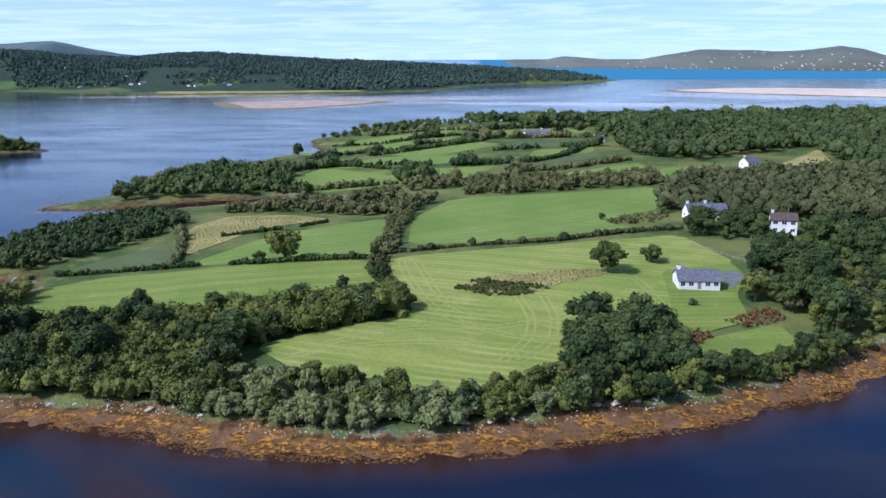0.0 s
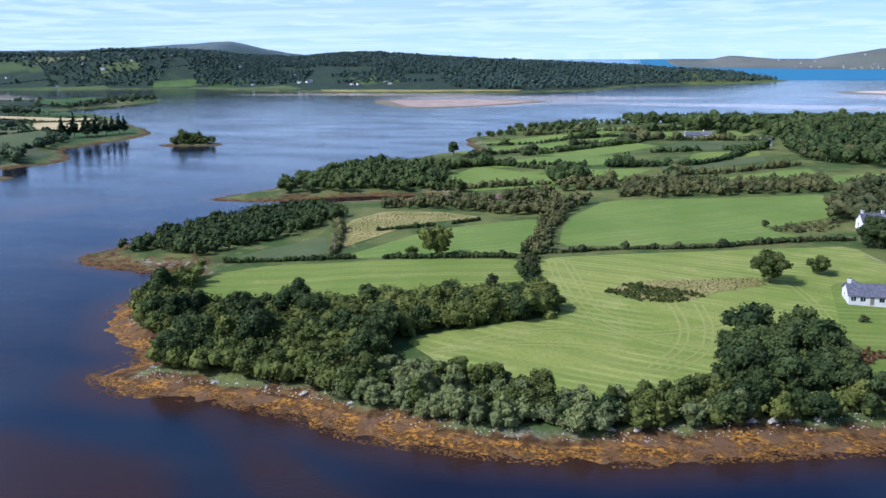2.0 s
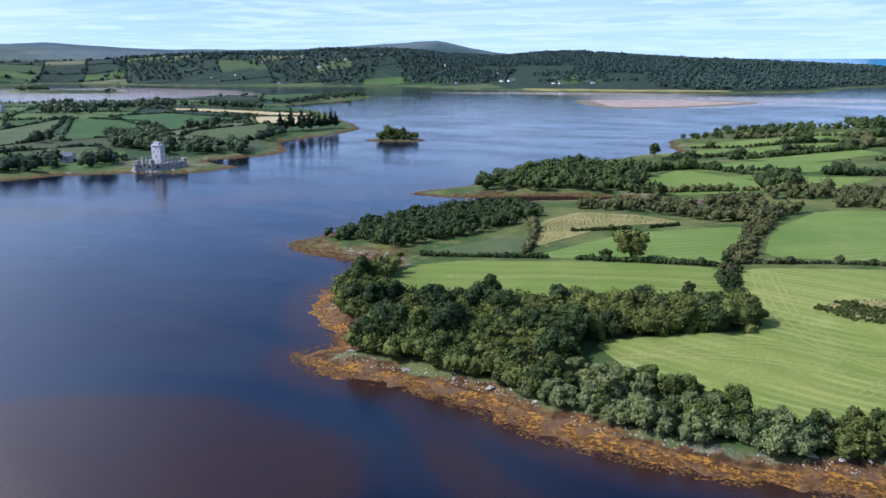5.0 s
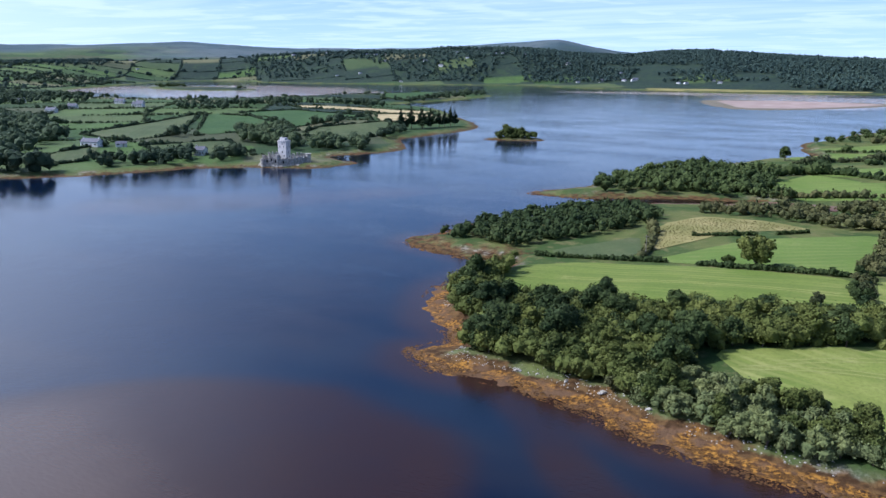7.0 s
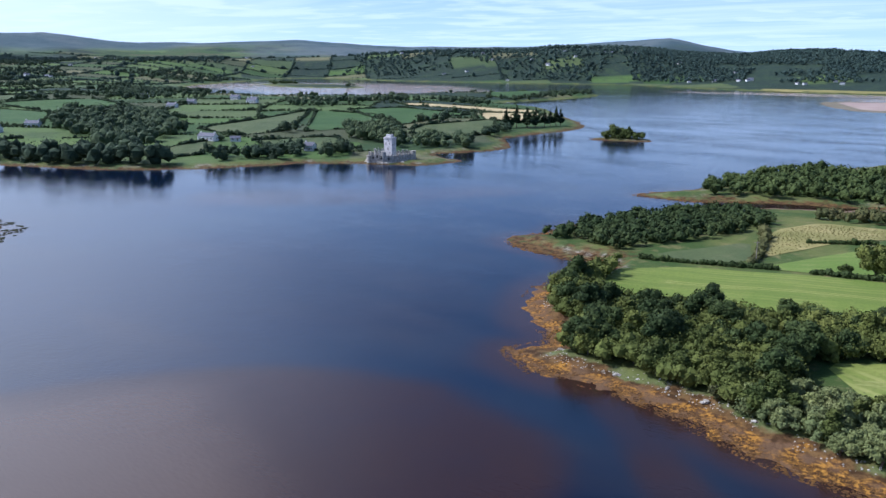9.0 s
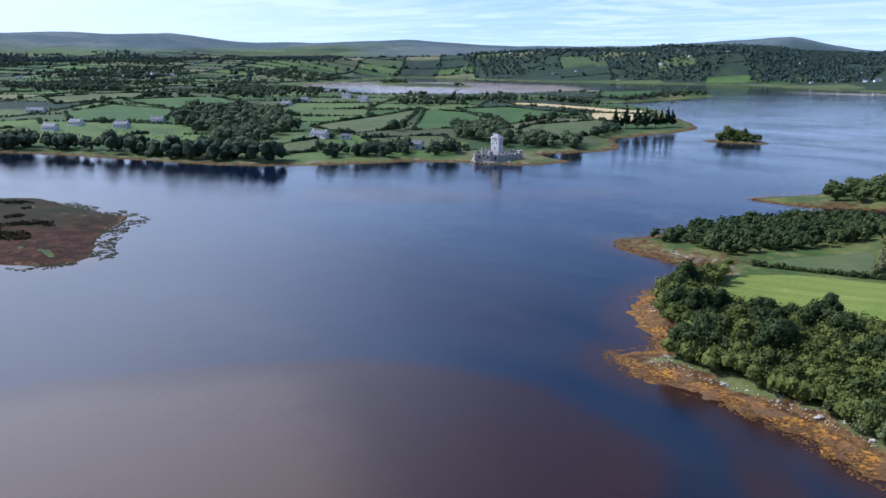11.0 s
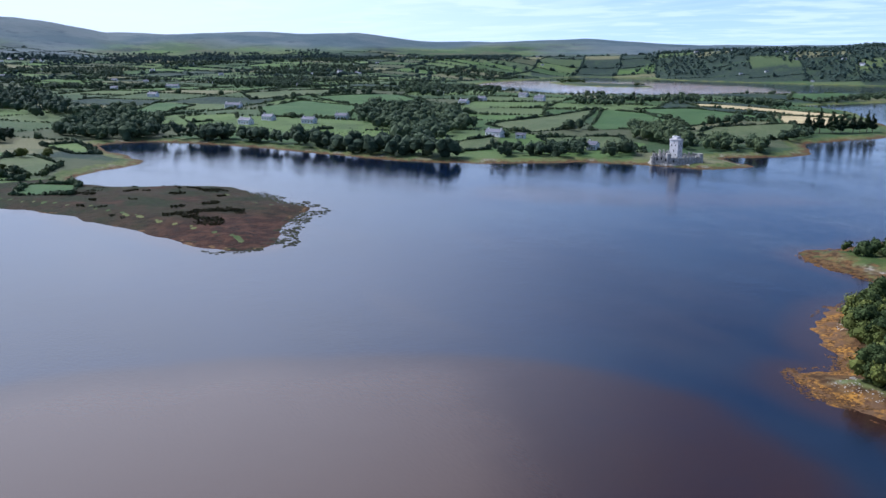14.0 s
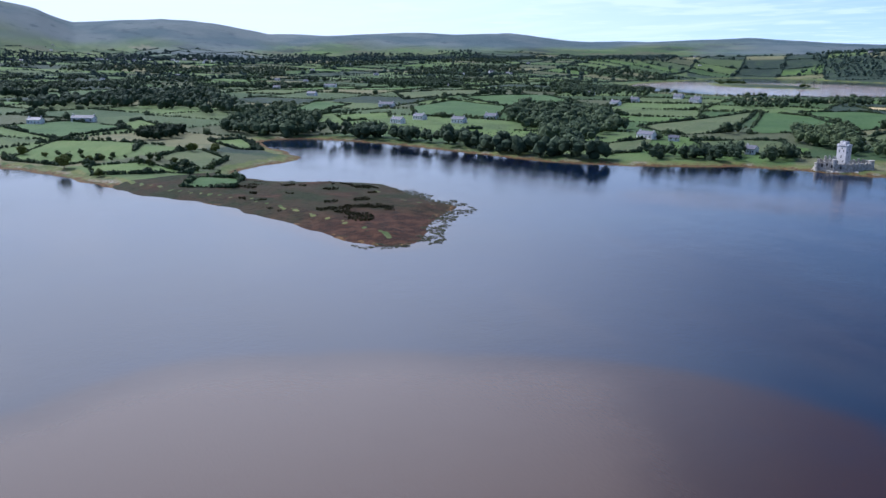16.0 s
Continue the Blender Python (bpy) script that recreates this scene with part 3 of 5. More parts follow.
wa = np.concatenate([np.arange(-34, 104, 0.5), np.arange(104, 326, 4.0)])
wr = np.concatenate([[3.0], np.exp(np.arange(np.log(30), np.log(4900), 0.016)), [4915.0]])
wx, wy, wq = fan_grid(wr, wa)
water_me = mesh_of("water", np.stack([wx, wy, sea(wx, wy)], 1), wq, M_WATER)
shade_smooth(water_me)


def blot(x, y, cx, cy, rx, ry, turn):
    c, s = math.cos(radians(turn)), math.sin(radians(turn))
    u, v = (x - cx) * c + (y - cy) * s, -(x - cx) * s + (y - cy) * c
    return np.clip(1.4 - np.hypot(u / rx, v / ry), 0, 1)


# middle, half lengths and turn of the sand shoals under water
PALE_SHOAL = smooth_ring([(-165, -19), (-177, 1), (-180, 24), (-169, 59), (-153, 91), (-138, 97), (-112, 86), (-90, 70), (-62, 40), (-60, -60), (-150, -70)])
PEAT_SHOAL = smooth_ring([(-170, -22), (-186, 2), (-188, 28), (-176, 62), (-156, 98), (-132, 122), (-108, 131), (-92, 128), (-77, 126), (-69, 120), (-63, 108), (-56, 90), (-40, 50), (-30, -60), (-150, -80)])
SHORE_SHOAL = smooth_ring([(-80, 148), (-66, 142), (-51, 132), (-41, 123), (-28, 118), (-4, 116), (-6, 108), (-34, 106), (-49, 113), (-61, 127), (-74, 139)])
PINK_SHOAL = smooth_ring([(-350, 258), (-303, 304), (-249, 360), (-236, 352), (-262, 306), (-294, 266), (-330, 240)])
SAND = [(-200, 1280, 130, 130, 0), (230, 1250, 330, 60, -14), (560, 1500, 240, 120, -30), (-90, 1460, 320, 90, 5), (-1050, 1150, 240, 260, 40), (-1400, 1250, 330, 230, 40), (-420, 1560, 300, 60, 10)]
w_sd = land(wx, wy)[1]
brown = 0.45 * ramp(inside_by(PEAT_SHOAL, wx, wy), -9, 7) + 0.55 * ramp(inside_by(PALE_SHOAL, wx, wy), -14, 16)
brown = np.maximum(brown, np.maximum(0.30 * ramp(inside_by(SHORE_SHOAL, wx, wy), -5, 4), 0.62 * ramp(inside_by(PINK_SHOAL, wx, wy), -22, 12)))
pale = np.clip(sum(blot(wx, wy, *b) for b in SAND), 0, 1)
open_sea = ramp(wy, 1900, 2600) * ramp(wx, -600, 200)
layer_s = water_me.color_attributes.new("shallows", "FLOAT_COLOR", "POINT")
fringe = np.clip(1 + w_sd / 16, 0, 1) * (np.hypot(wx, wy) < 460)
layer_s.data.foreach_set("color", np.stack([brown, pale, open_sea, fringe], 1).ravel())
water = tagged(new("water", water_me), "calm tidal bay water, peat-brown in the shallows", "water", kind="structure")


# ---- fields ----
from mathutils.geometry import delaunay_2d_cdt

FIELD_RINGS = []


def dense(ring, step):
    out = []
    for a, b in zip(ring, np.roll(ring, -1, 0)):
        n = max(1, int(np.hypot(*(b - a)) / step))
        out += [a + (b - a) * k / n for k in range(n)]
    return np.array(out)


def field(points, material, label, step=6.0, up=0.14, round_=True):
    """A field: a sheet on the ground inside the ring of points."""
    ring = np.array(points, float)
    if round_:
        after = np.roll(ring, -1, 0)
        ring = np.stack([ring * 0.88 + after * 0.12, ring * 0.12 + after * 0.88], 1).reshape(-1, 2)
    ring = dense(ring, step)
    lo, hi = ring.min(0), ring.max(0)
    X, Y = np.meshgrid(np.arange(lo[0], hi[0], step), np.arange(lo[1], hi[1], step))
    X, Y = X.ravel() + 0.013, Y.ravel() + 0.017
    keep = inside_by(ring, X, Y) > step * 0.45
    pts = np.concatenate([ring, np.stack([X[keep], Y[keep]], 1)])
    n = len(ring)
    v, _, f, *_ = delaunay_2d_cdt([Vector(p) for p in pts], [(i, (i + 1) % n) for i in range(n)], [], 1, 1e-4)
    vx, vy = np.array([p.x for p in v]), np.array([p.y for p in v])
    vz = land(vx, vy)[0] + up
    me = mesh_of("field", np.stack([vx, vy, vz], 1), [list(q) for q in f], material)
    shade_smooth(me)
    FIELD_RINGS.append((ring, lo, hi))
    return tagged(new("field", me), label, "field", kind="structure")


field([(-44, 187), (-25, 198), (-7, 207), (-14, 235), (-17, 262), (22, 277), (58, 290), (84, 297), (92, 257), (66, 249), (60, 212), (44, 196), (25, 178), (8, 160), (-8, 158), (-28, 168)], M_MOWN, "pale mown hay field with tyre tracks", 4)
field([(-121, 238), (-102, 254), (-65, 259), (-21, 259), (-14, 225), (-39, 214), (-68, 206), (-108, 203)], M_MOWN_B, "freshly mown green field with stripes", 4)
field([(-84, 262), (-62, 303), (-22, 338), (-20, 300), (-24, 264), (-56, 262)], M_GREEN, "bright green pasture behind a hedge", 5)
field([(-12, 282), (-12, 335), (4, 387), (60, 398), (104, 408), (92, 352), (61, 325), (74, 308), (9, 284)], M_GREEN, "broad bright green pasture", 5)
field([(-90, 272), (-98, 325), (-89, 352), (-63, 352), (-44, 337), (-66, 320), (-76, 300)], M_TAN, "rough tan grass plot", 5, 0.18)
field([(-119, 266), (-98, 298), (-88, 270), (-112, 257)], M_OLIVE, "narrow strip of rough grass", 5)
field([(-77, 442), (-58, 475), (32, 502), (14, 449), (-19, 440), (-63, 417)], M_GREEN, "green pasture between hedges", 6, 0.16)
field([(33, 511), (104, 592), (98, 526), (38, 487)], M_OLIVE, "yellowish grazed pasture", 6, 0.16)
field([(50, 452), (115, 502), (115, 462), (60, 438)], M_GREEN, "small green pasture", 6, 0.16)
for pts in ([(-104, 621), (-51, 651), (28, 699), (47, 683), (-47, 608), (-91, 568)], [(-97, 660), (-55, 701), (0, 741), (29, 721), (-52, 662)], [(-44, 571), (26, 650), (44, 626), (-9, 548)],
            [(-69, 494), (-40, 480), (-74, 424), (-83, 459)], [(-80, 500), (-30, 560), (20, 560), (20, 520), (-55, 490)], [(-60, 720), (20, 790), (70, 760), (20, 740)]):
    field(pts, M_GREEN, "strip of green pasture between hedges", 7, 0.2)
for pts, m in (([(40, 590), (60, 660), (118, 650), (108, 600)], M_OLIVE), ([(52, 700), (40, 740), (110, 760), (130, 710)], M_GREEN), ([(50, 520), (62, 580), (104, 590), (100, 560)], M_MOWN_B)):
    field(pts, m, "small pasture below a wood", 7, 0.2)
field([(49, 180), (63, 193), (84, 204), (84, 189), (58, 176)], M_MOWN_B, "small green paddock by the shore", 4)
field([(66, 250), (90, 258), (90, 246), (81, 226), (78, 206), (62, 196), (58, 206), (60, 214)], M_MOWN_B, "house lawn of short grass", 4, 0.2)
field([(208, 508), (253, 573), (215, 458), (170, 452)], M_TAN, "dry rough grass clearing", 7, 0.2)
field([(120, 472), (147, 482), (138, 440), (112, 425)], M_GREEN, "small green meadow by a wood", 6, 0.2)
field([(4, 229), (12, 238), (26, 243), (46, 250), (48, 243), (33, 233), (26, 225), (12, 223)], M_TAN, "island of uncut tawny grass in a mown field", 3, 0.22)
field([(-146, 384), (-125, 398), (-85, 412), (-40, 408), (-45, 392), (-85, 398), (-112, 386)], M_MUD, "brown tidal mudflat in a narrow creek", 5, 0.3)

WEST_FIELDS = [
    ([(-597, 426), (-679, 628), (-521, 456), (-528, 413)], M_OLIVE), ([(-665, 622), (-600, 640), (-489, 562), (-505, 460)], M_DEEP), ([(-497, 402), (-470, 458), (-405, 420), (-458, 388)], M_OLIVE),
    ([(-473, 339), (-521, 388), (-510, 323), (-478, 303)], M_OLIVE), ([(-616, 256), (-654, 297), (-601, 343), (-554, 312)], M_GREEN_SHADED), ([(-790, 300), (-919, 345), (-1017, 438), (-882, 451), (-727, 359)], M_DEEP),
    ([(-1054, 470), (-1067, 598), (-885, 551), (-870, 458)], M_DEEP), ([(-835, 202), (-1001, 298), (-1050, 269), (-927, 206)], M_DEEP), ([(-824, 230), (-829, 288), (-778, 270), (-770, 223)], M_GREEN_SHADED),
    ([(-1147, 407), (-1161, 546), (-1090, 524), (-1050, 384)], M_OLIVE)]
SOUTH_FIELDS = [
    ([(-595, -48), (-681, -20), (-635, 36), (-581, 25), (-552, -15)], M_GREEN_SHADED), ([(-690, -20), (-755, 35), (-819, -13), (-800, -65)], M_DEEP), ([(-725, 38), (-759, 60), (-815, 45), (-770, 25)], M_GREEN_SHADED),
    ([(-505, 2), (-488, 53), (-542, 28), (-542, 0)], M_GREEN_SHADED), ([(-440, 42), (-470, 54), (-462, 76), (-426, 66)], M_DEEP), ([(-661, 86), (-670, 112), (-590, 112), (-599, 96)], M_GREEN_SHADED), ([(-560, 40), (-600, 70), (-540, 80), (-500, 60)], M_OLIVE)]
POINT_FIELDS = [
    ([(-466, 530), (-495, 594), (-485, 690), (-424, 608), (-415, 530)], M_OLIVE), ([(-650, 655), (-645, 732), (-540, 725), (-505, 570)], M_DEEP), ([(-556, 764), (-515, 830), (-455, 697), (-490, 680)], M_STRAW),
    ([(-687, 772), (-550, 880), (-520, 810), (-653, 755)], M_STRAW), ([(-770, 1080), (-900, 1280), (-780, 1330), (-710, 1060)], M_DEEP)]
for pts, m in WEST_FIELDS + SOUTH_FIELDS + POINT_FIELDS:
    kind = {M_OLIVE.name: "dull green pasture", M_DEEP.name: "deep green pasture", M_GREEN_SHADED.name: "light green pasture", M_STRAW.name: "golden stubble field"}[m.name]
    field(pts, m, kind + " across the bay, ringed by hedges", 12, 0.35)

field([(-274, 96), (-282, 113), (-314, 134), (-346, 157), (-375, 150), (-417, 146), (-444, 124), (-458, 92), (-490, 66), (-470, 10), (-440, 14), (-392, 45), (-360, 56), (-318, 73), (-288, 82)], M_MARSH, "dark reddish-brown salt marsh on a low spit", 4, 0.12)
field([(82, 232), (86, 239), (90, 246), (87, 250), (81, 247)], M_TARMAC, "grey tarmac drive beside a bungalow", 2, 0.3)

def shrunk(points, by):
    p = np.array(points, float)
    return (p.mean(0) + (p - p.mean(0)) * by).tolist()


field(shrunk(BAR, 0.86), M_BAR, "pale tidal sandbank in the bay", 20, 0.35)
field(shrunk(SPIT, 0.97), M_SAND, "long pale sand spit", 25, 0.4)
field([(-560, 1660), (-350, 1620), (-160, 1685), (-150, 1720), (-350, 1670), (-560, 1700)], M_TAN, "dry grass strip above a far shore", 20, 0.5)
field([(-900, 1778), (-620, 1690), (-610, 1730), (-890, 1810)], M_OLIVE, "green strip above a far shore", 20, 0.5)

def wheel_track(points, width=0.6):
    """A pair of pale wheel marks along a line."""
    line = smooth_ring(points, 5, False)
    side = np.gradient(line, axis=0)
    side = np.stack([-side[:, 1], side[:, 0]], 1) / np.hypot(*side.T)[:, None]
    for off in (-0.95, 0.95):
        ring = np.concatenate([line + side * (off - width / 2), (line + side * (off + width / 2))[::-1]])
        field(ring, M_TRACK, "pale wheel mark across a mown field", 2.0, 0.19, False)


for marks in ([(-13, 257), (-10, 238), (-4, 216), (4, 202), (20, 192), (36, 196)], [(20, 222), (22, 206), (20, 192), (13, 178)], [(27, 222), (28, 206), (25, 190), (17, 178)], [(-30, 186), (-10, 197), (14, 199), (40, 212)],
              [(-9, 262), (-5, 240), (0, 218), (10, 204)], [(-36, 180), (-14, 188), (10, 188)], [(54, 250), (57, 232), (58, 216)], [(-100, 232), (-60, 238), (-24, 240)]):
    wheel_track(marks)


# ---- trees, scrub and hedges ----
ICO = None


def ico():
    """The corners and faces of a ball of twenty sides."""
    global ICO
    if ICO is None:
        bm = bmesh.new()
        bmesh.ops.create_icosphere(bm, subdivisions=1, radius=1.0)
        ICO = np.array([v.co[:] for v in bm.verts]), np.array([[v.index for v in f.verts] for f in bm.faces])
        bm.free()
    return ICO


def lobes_mesh(rng, centres, sizes, core=0.8, flat=0.85):
    """Uneven solid hearts of foliage, one for each lobe."""
    v, f = ico()
    n, k = len(centres), len(v)
    jit = 1 + rng.uniform(-0.22, 0.22, (n, k, 1))
    pts = centres[:, None] + v[None] * jit * (sizes[:, None, None] * core) * np.array([1, 1, flat])
    return pts.reshape(-1, 3), (f[None] + (np.arange(n) * k)[:, None, None]).reshape(-1, 3)


def sprays(rng, centres, sizes, count, leaf, flat=0.85, low=-0.45):
    """Bent leaf sprays over the skins of the lobes, as triangles."""
    pick = rng.choice(len(centres), count, p=sizes**2 / (sizes**2).sum())
    d = rng.normal(size=(count, 3))
    d /= np.linalg.norm(d, axis=1)[:, None]
    d[:, 2] = np.maximum(d[:, 2], low)
    at = centres[pick] + d * (sizes[pick] * rng.uniform(0.78, 1.12, count))[:, None] * np.array([1, 1, flat])
    nrm = d + rng.normal(size=(count, 3)) * 0.55
    nrm /= np.linalg.norm(nrm, axis=1)[:, None]
    u = np.cross(nrm, rng.normal(size=(count, 3)))
    u /= np.linalg.norm(u, axis=1)[:, None] + 1e-9
    w = np.cross(nrm, u)
    s = (leaf * rng.uniform(0.6, 1.35, count))[:, None]
    a, b = at - u * s * 0.6, at + u * s * 0.6
    c, e = at + w * s * 0.75 - nrm * s * 0.2, at - w * s * 0.75 - nrm * s * 0.2
    pts = np.stack([a, b, c, e], 1).reshape(-1, 3)
    i = np.arange(count)[:, None] * 4
    return pts, np.concatenate([i + np.array([[0, 1, 2]]), i + np.array([[1, 0, 3]])])


def joined(pieces):
    vs, fs, at = [], [], 0
    for v, f in pieces:
        vs.append(v)
        fs.append(f + at)
        at += len(v)
    return np.concatenate(vs), np.concatenate(fs)


def limb(p, q, r0, r1, sides=6):
    """A tapered round limb from p to q."""
    p, q = np.array(p, float), np.array(q, float)
    ax = (q - p) / np.linalg.norm(q - p)
    u = np.cross(ax, (0.3, 0.9, 0.1))
    u /= np.linalg.norm(u)
    w = np.cross(ax, u)
    t = np.arange(sides) * 2 * math.pi / sides
    ring = np.cos(t)[:, None] * u + np.sin(t)[:, None] * w
    v = np.concatenate([p + ring * r0, q + ring * r1])
    i = np.arange(sides)
    j = (i + 1) % sides
    return v, np.concatenate([np.stack([i, j, j + sides], 1), np.stack([i, j + sides, i + sides], 1)])


def make_tree(name, seed, height, width, leaves, leaf, material, label, clear=0.18, lobes=16, droop=0.0):
    """A broadleaf: a tapered trunk with limbs and a crown of many leaf sprays round uneven lobes."""
    rng = np.random.default_rng(seed)
    root = tagged(new(name), label, "tree")
    mid = height * (clear + 1) / 2
    half = height * (1 - clear) / 2
    d = rng.normal(size=(lobes, 3))
    d /= np.linalg.norm(d, axis=1)[:, None]
    reach = rng.uniform(0.25, 0.78, lobes)[:, None]
    shape = np.array([width / 2, width / 2, half])
    centres = np.array([0, 0, mid]) + d * reach * shape
    centres[0] = (0, 0, mid + half * 0.5)
    sizes = rng.uniform(0.30, 0.48, lobes) * min(width / 2, half * 1.15)
    bits = [limb((0, 0, -0.4), (rng.normal() * 0.2, rng.normal() * 0.2, mid), height * 0.030, height * 0.014, 7)]
    for c in centres[1:7]:
        bits.append(limb((0, 0, height * rng.uniform(clear * 0.8, clear + 0.2)), c, height * 0.013, height * 0.005, 5))
    part("trunk", *joined(bits), M_BARK, root)
    part("crown", *joined([lobes_mesh(rng, centres, sizes), sprays(rng, centres, sizes, leaves, leaf)]), material, root)
    return root


def part(name, v, f, material, parent, label=""):
    ob = new(name, mesh_of(name, v, f, material))
    ob.parent = parent
    return tagged(ob, label) if label else ob


def make_pine(seed, height, label):
    rng = np.random.default_rng(seed)
    root = tagged(new("pine_tree"), label, "tree")
    part("trunk", *limb((0, 0, -0.4), (0.3, 0.1, height * 0.95), height * 0.022, height * 0.006, 7), M_BARK, root)
    n = 22
    z = np.linspace(0.25, 0.98, n) * height
    ang = rng.uniform(0, 6.28, n)
    out = (1.05 - z / height) * height * 0.30
    centres = np.stack([np.cos(ang) * out * 0.6, np.sin(ang) * out * 0.6, z], 1)
    sizes = np.maximum(out * 0.8, 0.8)
    part("crown", *joined([lobes_mesh(rng, centres, sizes, 0.7, 0.5), sprays(rng, centres, sizes, 700, 0.8, 0.6)]), M_FIR, root)
    return root


GREENS = ("broad dark green oak tree in full leaf", "dense green tree in a shoreline wood", "grey-green willow with feathery foliage", "tall dark tree with a rounded crown")
KINDS = {
    "wood": [make_tree("tree", s, h, w, 1700, 0.44, m, GREENS[1], 0.0, 19) for s, h, w, m in ((1, 8.0, 7.4, M_LEAF), (2, 9.0, 7.0, M_LEAF), (3, 7.0, 7.6, M_LEAF_DARK), (4, 8.4, 6.6, M_LEAF))],
    "willow": [make_tree("willow_tree", s, h, w, 1500, 0.38, M_LEAF_GREY, GREENS[2], 0.0, 22) for s, h, w in ((11, 7.5, 6.0), (12, 8.5, 5.2), (13, 6.5, 5.6))],
    "tall": [make_tree("ash_tree", s, h, w, 2000, 0.46, M_LEAF_DARK, GREENS[3], 0.04, 22) for s, h, w in ((21, 12.5, 9.0), (22, 11.5, 10.0))],
    "oak": [make_tree("oak_tree", 31, 7.4, 9.2, 2600, 0.42, M_LEAF, GREENS[0], 0.07, 26), make_tree("oak_tree", 32, 6.8, 8.2, 2300, 0.42, M_LEAF, GREENS[0], 0.07, 24)],
    "mid": [make_tree("birch_tree", s, h, w, 420, 0.85, m, GREENS[1], 0.08, 12) for s, h, w, m in ((41, 8.0, 8.4, M_LEAF), (42, 9.0, 8.0, M_LEAF_DARK), (43, 7.0, 8.6, M_LEAF), (44, 6.4, 7.0, M_LEAF_BROWN))],
    "scrub": [make_tree("thorn_tree", s, h, w, 420, 0.6, m, "low brownish scrub tree", 0.02, 10) for s, h, w, m in ((51, 4.6, 5.4, M_LEAF_BROWN), (52, 4.0, 5.6, M_LEAF_BROWN), (53, 5.0, 5.2, M_LEAF_DARK))],
    "pine": [make_pine(61, 17, "tall dark pine on a bare trunk")],
}
MASTERS = [t for kind in KINDS.values() for t in kind]
USED = set()
pick_rng = random.Random(5)


def plant(kind, x, y, size=1.0, group="", z=None):
    """One tree of a kind on the ground at x, y."""
    master = pick_rng.choice(KINDS[kind])
    m = pose(x, y, ground_at(x, y) if z is None else z, 0, 0, pick_rng.uniform(0, 360))
    grow = size * pick_rng.uniform(0.74, 1.22)
    m = m @ Matrix.Diagonal((grow, grow, grow * pick_rng.uniform(0.9, 1.1), 1))
    if master in USED:
        ob = copy_thing(master, m)
    else:
        ob = master
        USED.add(master)
        ob.matrix_basis = m
    ob.scale = m.to_scale()
    if group:
        tagged(ob, group=group)
    return ob


def in_field(x, y, margin):
    bad = np.zeros(len(x), bool)
    for ring, lo, hi in FIELD_RINGS:
        sel = np.flatnonzero((x > lo[0] - margin) & (x < hi[0] + margin) & (y > lo[1] - margin) & (y < hi[1] + margin))
        if len(sel):
            bad[sel] |= inside_by(ring, x[sel], y[sel]) > -margin
    return bad


CLEAR = [(72, 234, 11), (101, 331, 11), (121, 300, 9), (117, 290, 10), (97, 322, 6), (171, 474, 12), (71, 685, 10), (114, 626, 10), (-366, 412, 26)]


def scatter(ring, spacing, margin=2.0, shore=10.0, seed=0, clump=0, thin=-0.02):
    """Jittered places inside a ring, off the fields, the houses and the beach."""
    rng = np.random.default_rng(seed)
    ring = np.array(ring, float)
    lo, hi = ring.min(0), ring.max(0)
    X, Y = np.meshgrid(np.arange(lo[0], hi[0], spacing), np.arange(lo[1], hi[1], spacing * 0.87))
    X[1::2] += spacing / 2
    X, Y = X.ravel() + rng.uniform(-0.36, 0.36, X.size) * spacing, Y.ravel() + rng.uniform(-0.36, 0.36, X.size) * spacing
    keep = inside_by(ring, X, Y) > 0
    X, Y = X[keep], Y[keep]
    keep = (land(X, Y)[1] > shore) & ~in_field(X, Y, margin)
    if clump:
        keep &= rough(X, Y, clump, seed, 3) > thin
    for cx, cy, r in CLEAR:
        keep &= np.hypot(X - cx, Y - cy) > r
    return X[keep], Y[keep]


def wood(ring, kinds, spacing, size=1.0, group="", seed=0, margin=2.0, shore=10.0):
    X, Y = scatter(ring, spacing, margin, shore, seed)
    for x, y, z in zip(X, Y, land(X, Y)[0]):
        plant(pick_rng.choice(kinds), x, y, size, group, z)
    return len(X)


def thicket(name, rings, spacing, height, material, label, category, seed=0, margin=3.0, shore=12.0, leaves=10, leaf=1.6, lobes=2, clump=0, thin=-0.02, kind="stuff"):
    """A whole far wood as one mass of small crowns with leaf sprays."""
    rng = np.random.default_rng(seed)
    XY = [scatter(r, spacing, margin, shore, seed + i, clump, thin) for i, r in enumerate(rings)]
    X, Y = np.concatenate([a for a, _ in XY]), np.concatenate([b for _, b in XY])
    if not len(X):
        return None
    Z = np.maximum(land(X, Y)[0], 0)
    size = height * rng.uniform(0.24, 0.58, len(X))
    c = np.stack([X, Y, Z + rng.uniform(0.42, 0.6, len(X)) * height], 1)
    hearts, skins = [(c, size)], [c]
    for k in range(lobes - 1):
        hearts.append((c + rng.uniform(-0.75, 0.75, c.shape) * size[:, None], size * rng.uniform(0.5, 0.8, len(X))))
    at, big = np.concatenate([h for h, _ in hearts]), np.concatenate([b for _, b in hearts])
    v, f = joined([lobes_mesh(rng, at, big, 0.76, 1.0), sprays(rng, at, big * 1.04, len(X) * leaves, leaf, 1.0, -0.2)])
    ob = new(name, mesh_of(name, v, f, material))
    return tagged(ob, label, category, kind=kind)


